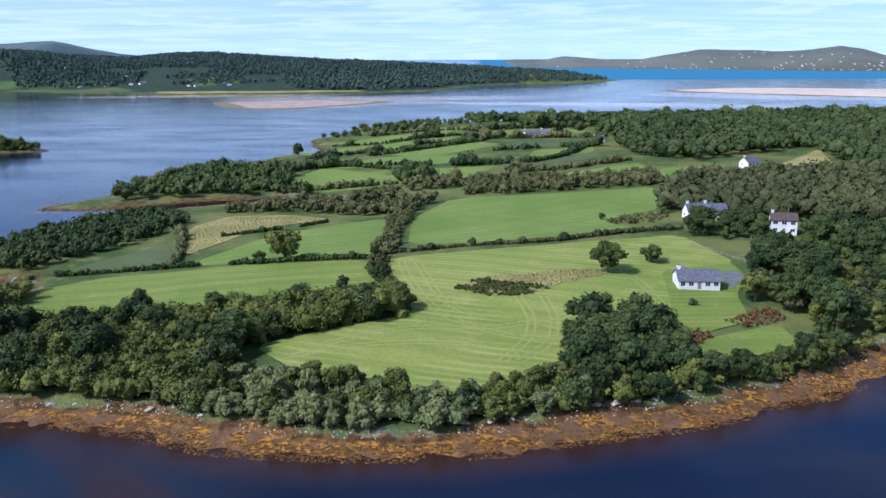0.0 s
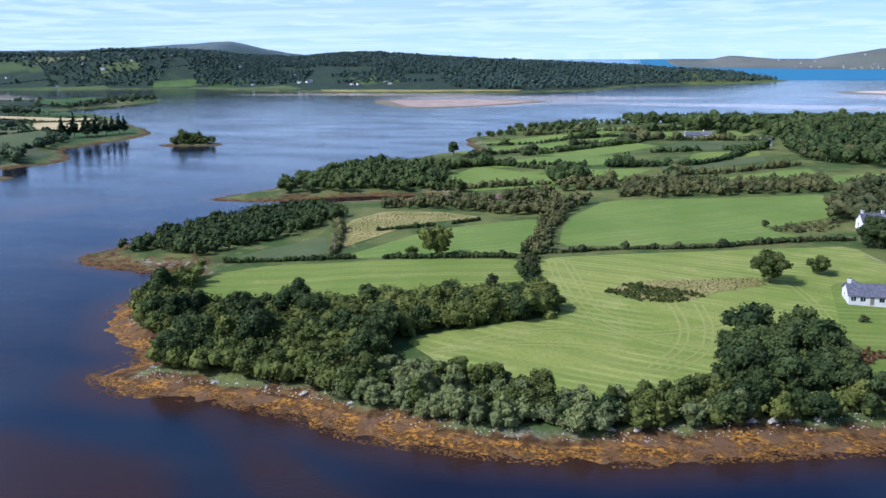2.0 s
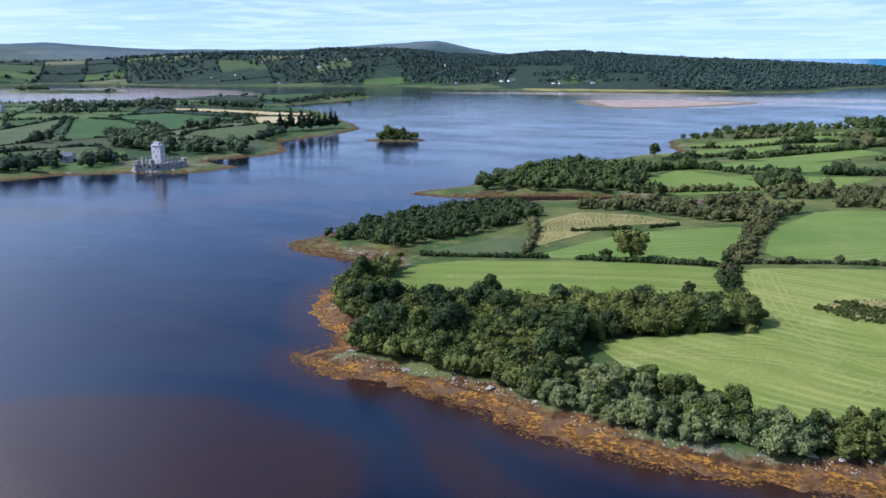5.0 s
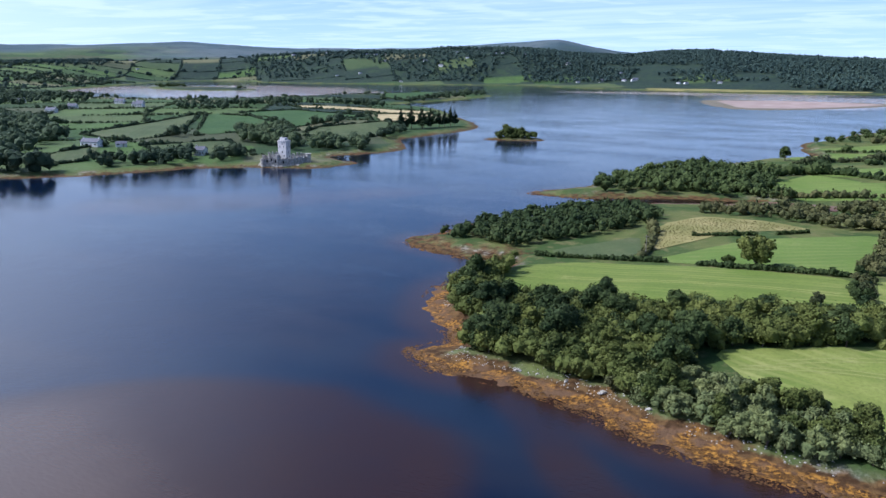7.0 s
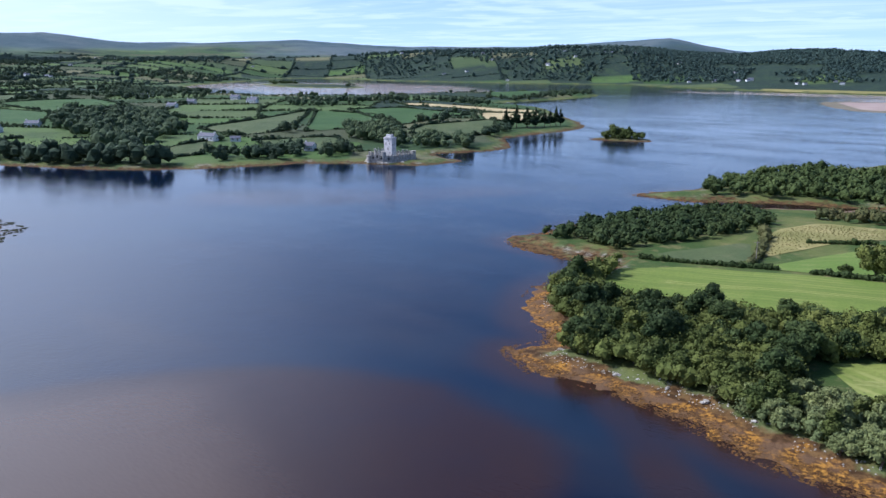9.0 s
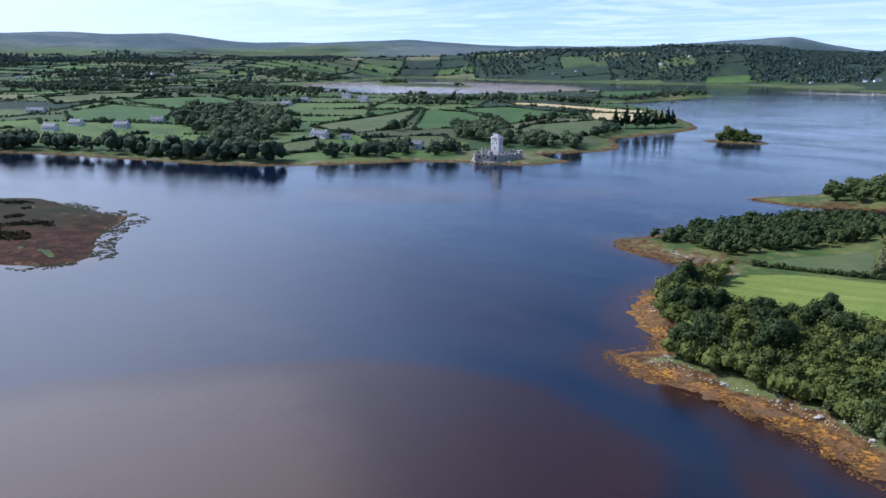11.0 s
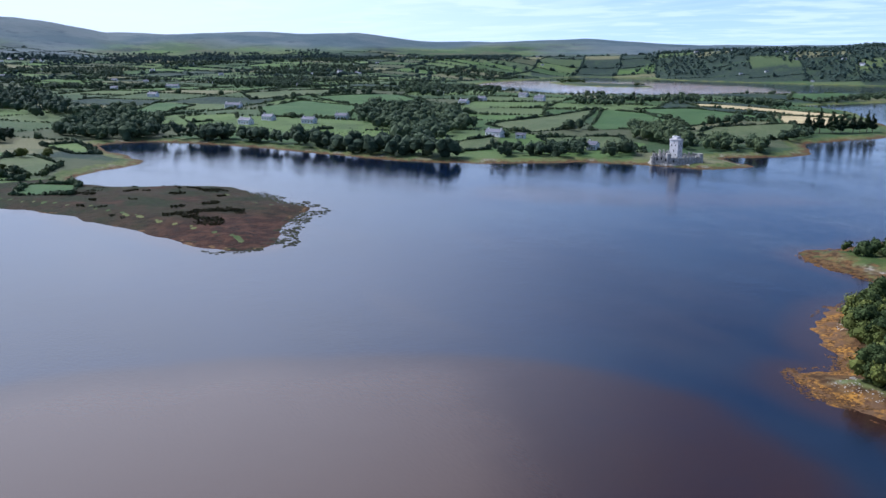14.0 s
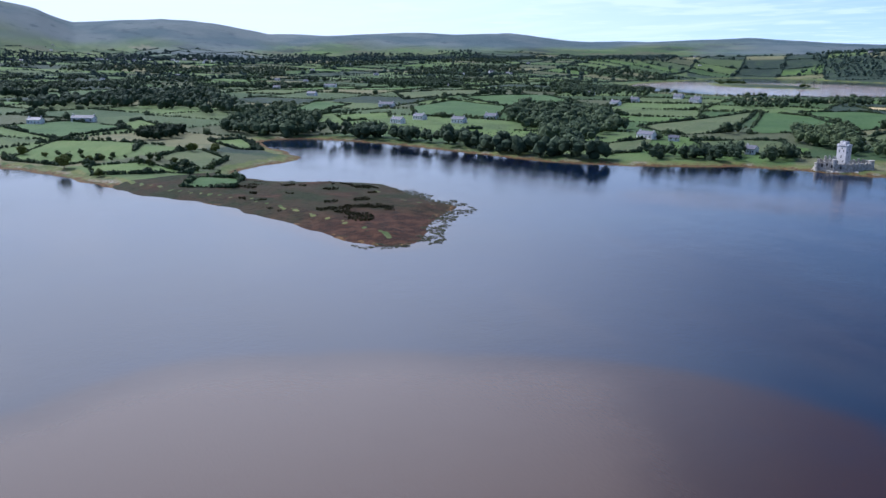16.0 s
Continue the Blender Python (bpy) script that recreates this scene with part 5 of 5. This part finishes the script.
def window(parent, x, y, z, w, h, side):
    """A window in a wall that faces -y (side 0), +x (1), +y (2) or -x (3): a frame proud of the wall and a dark pane."""
    turn = 90 * side
    bars = [box(-w / 2 - 0.08, -0.05, -h / 2 - 0.08, w / 2 + 0.08, 0.04, -h / 2), box(-w / 2 - 0.08, -0.05, h / 2, w / 2 + 0.08, 0.04, h / 2 + 0.08),
            box(-w / 2 - 0.08, -0.05, -h / 2, -w / 2, 0.04, h / 2), box(w / 2, -0.05, -h / 2, w / 2 + 0.08, 0.04, h / 2), box(-0.03, -0.045, -h / 2, 0.03, 0.04, h / 2)]
    frame_ob = part("window", *moved(joined(bars), x, y, z, turn), M_TRIM, parent)
    part("pane", *moved(box(-w / 2, -0.025, -h / 2, w / 2, 0.03, h / 2), x, y, z, turn), M_GLASS, frame_ob, "dark window glass")


def chimney(parent, x, y, z0, z1):
    stack = part("chimney", *joined([box(x - 0.45, y - 0.3, z0, x + 0.45, y + 0.3, z1), box(x - 0.55, y - 0.4, z1, x + 0.55, y + 0.4, z1 + 0.14)]), M_WALL, parent)
    part("chimney_pot", *joined([limb((x - 0.2, y, z1 + 0.1), (x - 0.2, y, z1 + 0.55), 0.12, 0.1, 8), limb((x + 0.2, y, z1 + 0.1), (x + 0.2, y, z1 + 0.55), 0.12, 0.1, 8)]), M_BROWN_ROOF, stack)


def house(x, y, turn, w, d, h, top, roof, label, windows=4, storeys=1, stacks=1, name="house", annex=None):
    """A white rendered house with gables, a roof with eaves, windows, a door and chimneys."""
    root = tagged(new(name), label, "house")
    root.matrix_basis = pose(x, y, ground_at(x, y) + 0.3, 0, 0, turn)
    part("wall", *gable_walls(w, d, h, top), M_WALL, root)
    part("roof", *gable_roof(w, d, h, top), roof, root)
    door_at = windows // 2
    for storey in range(storeys):
        for side, facing in ((-1, 0), (1, 2)):
            for k in range(windows):
                px = (k + 0.5) / windows * w - w / 2
                if storey == 0 and k == door_at and side == -1:
                    part("door", *box(px - 0.5, -d / 2 - 0.05, 0.0, px + 0.5, -d / 2 + 0.04, 2.05), M_TIMBER, root, "dark timber front door")
                else:
                    window(root, px, side * d / 2, 1.45 + storey * 2.6, min(1.5, w / windows * 0.55), 1.15, facing)
    for side, facing in ((-1, 3), (1, 1)):
        window(root, side * w / 2, 0.8, 1.45 + (storeys - 1) * 2.6, 0.9, 1.1, facing)
    for k in range(stacks):
        cx = (-w / 2 + 0.6, w / 2 - 0.6, 0.0)[k]
        chimney(root, cx, 0.0, h + top - 0.9, h + top + 0.9)
    if annex:
        ax, ay, aw, ad, ah, atop, aturn = annex
        part("wing_wall", *moved(gable_walls(aw, ad, ah, atop), ax, ay, 0, aturn), M_WALL, root)
        part("wing_roof", *moved(gable_roof(aw, ad, ah, atop), ax, ay, 0, aturn), roof, root)
        c, s = math.cos(radians(aturn)), math.sin(radians(aturn))
        window(root, ax + (-aw / 2) * c, ay + (-aw / 2) * s, 1.45, 1.3, 1.15, 0 if aturn == 90 else 3)
    return root


bungalow = house(71.9, 234.0, -3, 11.4, 8.2, 2.4, 2.3, M_SLATE, "white rendered bungalow with a slate roof on a lawn", 5, 1, 1, "bungalow", (-2.8, 3.6, 6.0, 4.8, 2.4, 1.7, 90))
house(99.5, 330.0, 8, 8.5, 6.2, 2.8, 2.9, M_SLATE, "white farmhouse with steep slate roofs among trees", 3, 1, 2, "farmhouse", (3.4, -2.5, 7.0, 5.0, 2.8, 2.7, 90))
house(109.0, 335.0, 5, 7.0, 6.0, 2.6, 2.2, M_SLATE, "small grey-roofed outhouse beside a farmhouse", 2, 1, 0, "outhouse")
house(122.0, 300.0, -14, 8.8, 6.8, 5.0, 2.1, M_BROWN_ROOF, "white two-storey house with a brown tiled roof", 3, 2, 1, "house")
house(171, 474, 30, 9, 6.5, 2.8, 2.6, M_SLATE, "white gabled cottage in a clearing", 3, 1, 1, "cottage")
house(71, 685, 10, 12, 6, 2.8, 2.0, M_SLATE, "long white cottage at a wood's edge", 3, 1, 1, "cottage")
house(83, 690, -20, 8, 6, 2.8, 2.4, M_SLATE, "white cottage with a grey roof", 3, 1, 1, "cottage")
house(114, 626, 20, 8, 6, 2.6, 2.0, M_SLATE, "small white cottage by pasture", 2, 1, 1, "cottage")
WEST_HOUSES = [(-521, 380, 40, 16), (-704, 310, 55, 15), (-718, 349, 60, 14), (-752, 291, 50, 14), (-735, 263, 50, 15), (-937, 322, 65, 22), (-1132, 284, 60, 16), (-1405, 384, 70, 26), (-437, 402, 45, 8), (-843, 569, 40, 14), (-1282, 552, 60, 16),
               (-882, 688, 45, 14), (-816, 661, 45, 15), (-836, 680, 50, 10), (-867, 612, 50, 12), (-806, -38, 80, 15), (-811, 0, 85, 24), (-1010, 640, 50, 14)]
for x, y, turn, w in WEST_HOUSES:
    house(x, y, turn - 24, w * 0.85, 6.5, 3.3, 2.0, M_SLATE, "white farmhouse with a grey roof across the bay", 4, 1, 2 if w > 12 else 1, "farmhouse")
pale_barn = house(-505, 392, 42, 7, 4, 2.2, 1.4, M_SLATE, "low whitewashed shed beside a farmhouse", 2, 1, 0, "shed")

# one small white house, copied over the far slopes
far_house = tagged(new("far_house"), "small white house on a distant slope", "house", "houses of the far slopes")
part("wall", *gable_walls(13, 8, 4.2, 2.6), M_WALL, far_house)
part("roof", *gable_roof(13, 8, 4.2, 2.6), M_SLATE, far_house)
part("door", *box(-0.5, -4.05, 0, 0.5, -3.96, 2.1), M_TIMBER, far_house)
for px in (-4.2, 4.2):
    window(far_house, px, -4.0, 1.9, 1.6, 1.4, 0)
spots = []
far_rng = np.random.default_rng(77)
# middle, spread along and across, count
for cx, cy, sx, sy, n in ((-2480, 1800, 190, 120, 16), (-1300, 1900, 130, 90, 9), (-1100, 2030, 130, 60, 6), (-700, 1830, 160, 30, 7), (-520, 1795, 60, 25, 4), (-1620, 1990, 120, 60, 5), (-2220, 2110, 160, 80, 6),
                          (-3080, 20, 200, 160, 18), (-2700, 180, 220, 130, 16), (-2450, 260, 160, 90, 9), (-2950, 420, 180, 120, 8), (-1700, 500, 260, 160, 10), (-1900, 900, 260, 160, 9),
                          (900, 3960, 160, 60, 9), (1230, 3800, 150, 90, 16), (1480, 3650, 130, 90, 18), (1660, 3470, 110, 70, 10), (1050, 3730, 120, 40, 14), (1360, 3570, 120, 40, 16), (1600, 3360, 110, 40, 14)):
    spots += [(cx + far_rng.normal() * sx, cy + far_rng.normal() * sy) for _ in range(n)]
fx, fy = np.array(spots).T
fz, fd = land(fx, fy)
first = True
for x, y, z, d in zip(fx, fy, fz, fd):
    if d < 15:
        continue
    grow = far_rng.uniform(0.55, 0.9) * (0.75 if x > 300 else 1.0)
    m = pose(x, y, z - 0.3, 0, 0, math.degrees(math.atan2(y, x)) - 90 + far_rng.uniform(-50, 50)) @ Matrix.Scale(grow, 4)
    ob = far_house if first else copy_thing(far_house, m)
    ob.matrix_basis, first = m, False


# ---- the castle ----
def castle():
    """A tall keep within ruined walls on a rocky shore. Local x runs along the shore, y away from it."""
    root = tagged(new("castle"), "ruined grey stone castle with a pale square keep on the shore", "castle")
    root.matrix_basis = pose(-367.5, 407, 1.5, 0, 0, 42) @ Matrix.Diagonal((0.86, 0.86, 1.0, 1.0))
    rng = np.random.default_rng(9)

    def wall(name, x0, y0, x1, y1, height, thick, teeth=0.0, broken=0.0, material=M_STONEWORK, steps=9):
        """A wall from one place to another, with battlements or a broken top."""
        a, b = np.array((x0, y0), float), np.array((x1, y1), float)
        length = np.hypot(*(b - a))
        turn = math.degrees(math.atan2(*(b - a)[::-1]))
        top = []
        for k in range(steps):
            tall = height * (1 + broken * rng.uniform(-1, 0.35)) + (teeth if k % 2 == 0 else 0.0)
            top += [(length * k / steps + 0.04, tall), (length * (k + 1) / steps - 0.04, tall)]
        outline = np.array([(0.0, -2.2)] + top + [(length, -2.2)])
        outline[1:-1] += rng.uniform(-0.04, 0.04, (len(top), 2))
        n = len(outline)
        v = np.concatenate([np.stack([outline[:, 0], np.full(n, side * thick / 2), outline[:, 1]], 1) for side in (-1, 1)])
        f = [list(range(n))[::-1], list(range(n, 2 * n))] + [[k, (k + 1) % n, n + (k + 1) % n, n + k] for k in range(n)]
        v, _ = moved((v, None), x0, y0, 0, turn)
        return part(name, v, f, material, root)

    # the keep, with a parapet and a small cap house
    w = 3.3
    keep_bits = [box(-w, -w, -1.5, w, w, 13.2), box(-w - 0.25, -w - 0.25, 13.2, w + 0.25, w + 0.25, 13.7)]
    for k in range(5):
        for sx, sy in ((1, 0), (-1, 0), (0, 1), (0, -1)):
            c = -w + 0.7 + k * (2 * w - 1.4) / 4
            px, py = (sx * (w + 0.05), c) if sx else (c, sy * (w + 0.05))
            keep_bits.append(box(px - 0.5, py - 0.5, 13.7, px + 0.5, py + 0.5, 14.4 if k % 2 else 14.0))
    keep_bits += [box(-2.2, -2.1, 13.7, 1.9, 2.0, 15.3), box(-2.2, -2.1, 15.3, -1.2, 2.0, 16.0), box(0.9, -2.1, 15.3, 1.9, 2.0, 15.9)]
    keep = part("keep", *moved(joined(keep_bits), turn=-30), M_HARLING, root, "pale lime-washed square keep")
    for px, z, tall in ((-1.6, 9.6, 1.3), (1.5, 9.8, 1.2), (0.1, 6.4, 1.5), (-1.8, 3.4, 1.1), (1.7, 4.2, 0.9), (0.4, 11.6, 0.8)):
        part("window_slit", *moved(box(px - 0.32, -w - 0.03, z, px + 0.32, -w + 0.1, z + tall), turn=-30), M_DARK, keep)
        part("window_slit", *moved(box(w - 0.1, px - 0.28, z - 0.6, w + 0.03, px + 0.28, z + tall - 0.6), turn=-30), M_DARK, keep)
    # ruined halls and curtain walls
    wall("curtain_wall", -15.5, -9.5, -4, -12.5, 4.2, 1.3, 0.0, 0.55)
    wall("curtain_wall", -4, -12.5, 6, -10.5, 3.6, 1.2, 0.5, 0.10)
    wall("curtain_wall", 6, -10.5, 17.5, -3.5, 4.0, 1.2, 0.6, 0.18)
    wall("curtain_wall", 17.5, -3.5, 16, 9, 3.8, 1.2, 0.6, 0.2)
    wall("curtain_wall", 16, 9, 3, 10, 4.4, 1.2, 0.7, 0.2)
    wall("curtain_wall", -15.5, -9.5, -15, 4, 5.0, 1.2, 0.0, 0.30)
    wall("curtain_wall", -15, 4, 3, 10, 4.2, 1.2, 0.6, 0.15)
    wall("ruined_gable", -11, -4, -4, -5, 7.6, 1.0, 0.0, 0.30, steps=7)
    wall("ruined_gable", -11.5, 1, -10.8, -7, 6.6, 1.0, 0.0, 0.35, steps=7)
    wall("ruined_hall", -8.5, -10, -8, -4, 6.2, 1.0, 0.0, 0.35, steps=6)
    for px, py, r, tall in ((17.2, -3.6, 1.9, 5.6), (-15.3, -9.3, 1.9, 3.4), (-5.0, -11.6, 1.7, 6.0)):
        tower = part("round_turret", *joined([limb((px, py, -2.2), (px, py, tall), r * 1.08, r, 14), limb((px, py, tall - 0.1), (px, py, tall + 0.25), r * 1.15, r * 1.15, 14), (np.array([(px + math.cos(a * math.pi / 7) * r * 1.15, py + math.sin(a * math.pi / 7) * r * 1.15, tall + 0.25) for a in range(14)]), np.array([(0, k, k + 1) for k in range(1, 13)]))]), M_STONEWORK, root)
    for px, py, z in ((-12.5, -11.0, 1.6), (-9.5, -11.8, 2.2), (-6.5, -12.6, 1.4), (-1.0, -12.7, 0.8)):
        part("arched_opening", *joined([box(px - 0.5, py - 0.6, z, px + 0.5, py - 0.2, z + 1.4), box(px - 0.3, py - 0.6, z + 1.4, px + 0.3, py - 0.2, z + 1.8)]), M_DARK, root)
    # the rock that it stands on
    n = 120
    a = np.linspace(0, 2 * math.pi, n)
    c = np.stack([np.cos(a) * rng.uniform(14, 19, n), np.sin(a) * rng.uniform(9.5, 13, n) - 1.5, rng.uniform(-1.4, -0.6, n)], 1)
    part("rock_base", *lobes_mesh(rng, c, rng.uniform(0.8, 2.0, n), 1.0, 0.7), M_ROCK, root, "pale rocks at the waterline")
    return root


castle()


# ---- shore stones and wrack, fences and poles ----
def strewn(name, ring, count, near_, far_, lo, hi, material, label, category, seed, flat=0.7, window_=None):
    """Stones or weed clumps strewn along a shore, between two distances from the water."""
    rng = np.random.default_rng(seed)
    x0, y0, x1, y1 = window_
    X, Y = rng.uniform(x0, x1, count * 30), rng.uniform(y0, y1, count * 30)
    z, d = land(X, Y)
    bunch = rough(X, Y, 9, seed, 2)
    keep = np.flatnonzero((d > near_) & (d < far_) & (bunch > -0.12))[:count]
    c = np.stack([X[keep], Y[keep], z[keep] + shore_speckle(X[keep], Y[keep], d[keep])], 1)
    if near_ < 0:
        c[:, 2] = np.maximum(c[:, 2], -0.02)
    size = rng.uniform(lo, hi, len(keep)) * rng.uniform(0.5, 1.0, len(keep))
    return tagged(new(name, mesh_of(name, *lobes_mesh(rng, c, size, 1.0, flat), material)), label, category, kind="stuff")


strewn("shore_stones", None, 800, 6.0, 10.0, 0.10, 0.32, M_ROCK, "pale stones scattered along the grassy bank", "stones", 201, 0.7, (-125, 130, 115, 215))
strewn("seaweed", None, 6500, -2.4, 3.5, 0.15, 0.5, M_WRACK, "golden wrack clumps at the waterline", "seaweed", 202, 0.22, (-140, 130, 110, 260))
strewn("seaweed", None, 900, -2.0, 2.0, 0.3, 0.9, M_WRACK, "brown wrack round rocky points", "seaweed", 203, 0.25, (-190, 240, -110, 400))
strewn("marsh_tufts", None, 1100, -9.0, 2.0, 0.4, 1.1, M_MARSH_SCRUB, "dark tufts in the shallows off a marsh", "marsh grass", 204, 0.3, (-400, 85, -278, 165))
boulder_rng = np.random.default_rng(44)
for x, y, r in ((-78, 158, 1.3), (-57, 155, 1.5), (-46, 151, 0.9), (-30, 148, 0.8), (4, 147, 1.3), (9, 148, 1.6), (13, 149, 1.0), (30, 155, 1.6), (34, 156, 1.9), (38, 157, 1.5), (42, 158, 1.2), (-112, 208, 1.0), (-117, 214, 1.2), (-95, 163, 1.2), (-66, 157, 1.0), (76, 176, 1.3), (80, 178, 1.5), (85, 180, 1.1)):
    v, f = joined([lobes_mesh(boulder_rng, np.array([(0, 0, 0.2), (r * 0.5, 0.2, 0.1), (-r * 0.4, -0.2, 0.05)]), np.array([r, r * 0.7, r * 0.6]) * 0.5, 1.0, 0.6)])
    rock = tagged(new("boulder", mesh_of("boulder", v, f, M_ROCK)), "pale weathered boulder on the shore bank", "rock", "boulders of the shore")
    rock.matrix_basis = pose(x, y, ground_at(x, y), 0, 0, boulder_rng.uniform(0, 360))


def fence(points, label, height=1.1, gap=2.4):
    root = tagged(new("fence"), label, "fence")
    line = np.array(points, float)
    seg = np.hypot(*np.diff(line, axis=0).T)
    along = np.concatenate([[0], np.cumsum(seg)])
    s = np.arange(0, along[-1] + 0.01, gap)
    x, y = np.interp(s, along, line[:, 0]), np.interp(s, along, line[:, 1])
    z = land(x, y)[0]
    for px, py, pz in zip(x, y, z):
        part("post", *box(px - 0.08, py - 0.08, pz - 0.4, px + 0.08, py + 0.08, pz + height), M_TIMBER, root)
    for a in range(len(x) - 1):
        for up in (0.45, 0.9):
            part("rail", *limb((x[a], y[a], z[a] + up * height), (x[a + 1], y[a + 1], z[a + 1] + up * height), 0.055, 0.055, 4), M_TIMBER, root)
    return root


fence([(84, 281), (90, 268), (96, 257), (99, 250)], "pale timber post and rail fence by a lane")
for x, y in ((97, 262), (131, 318), (-86, 268)):
    pole = tagged(new("utility_pole"), "slim timber utility pole with a crossarm", "pole")
    pole.matrix_basis = pose(x, y, ground_at(x, y), 0, 0, 20)
    part("shaft", *limb((0, 0, -0.5), (0, 0, 7.5), 0.16, 0.11, 8), M_TIMBER, pole)
    part("crossarm", *box(-0.9, -0.06, 6.9, 0.9, 0.06, 7.05), M_TIMBER, pole)
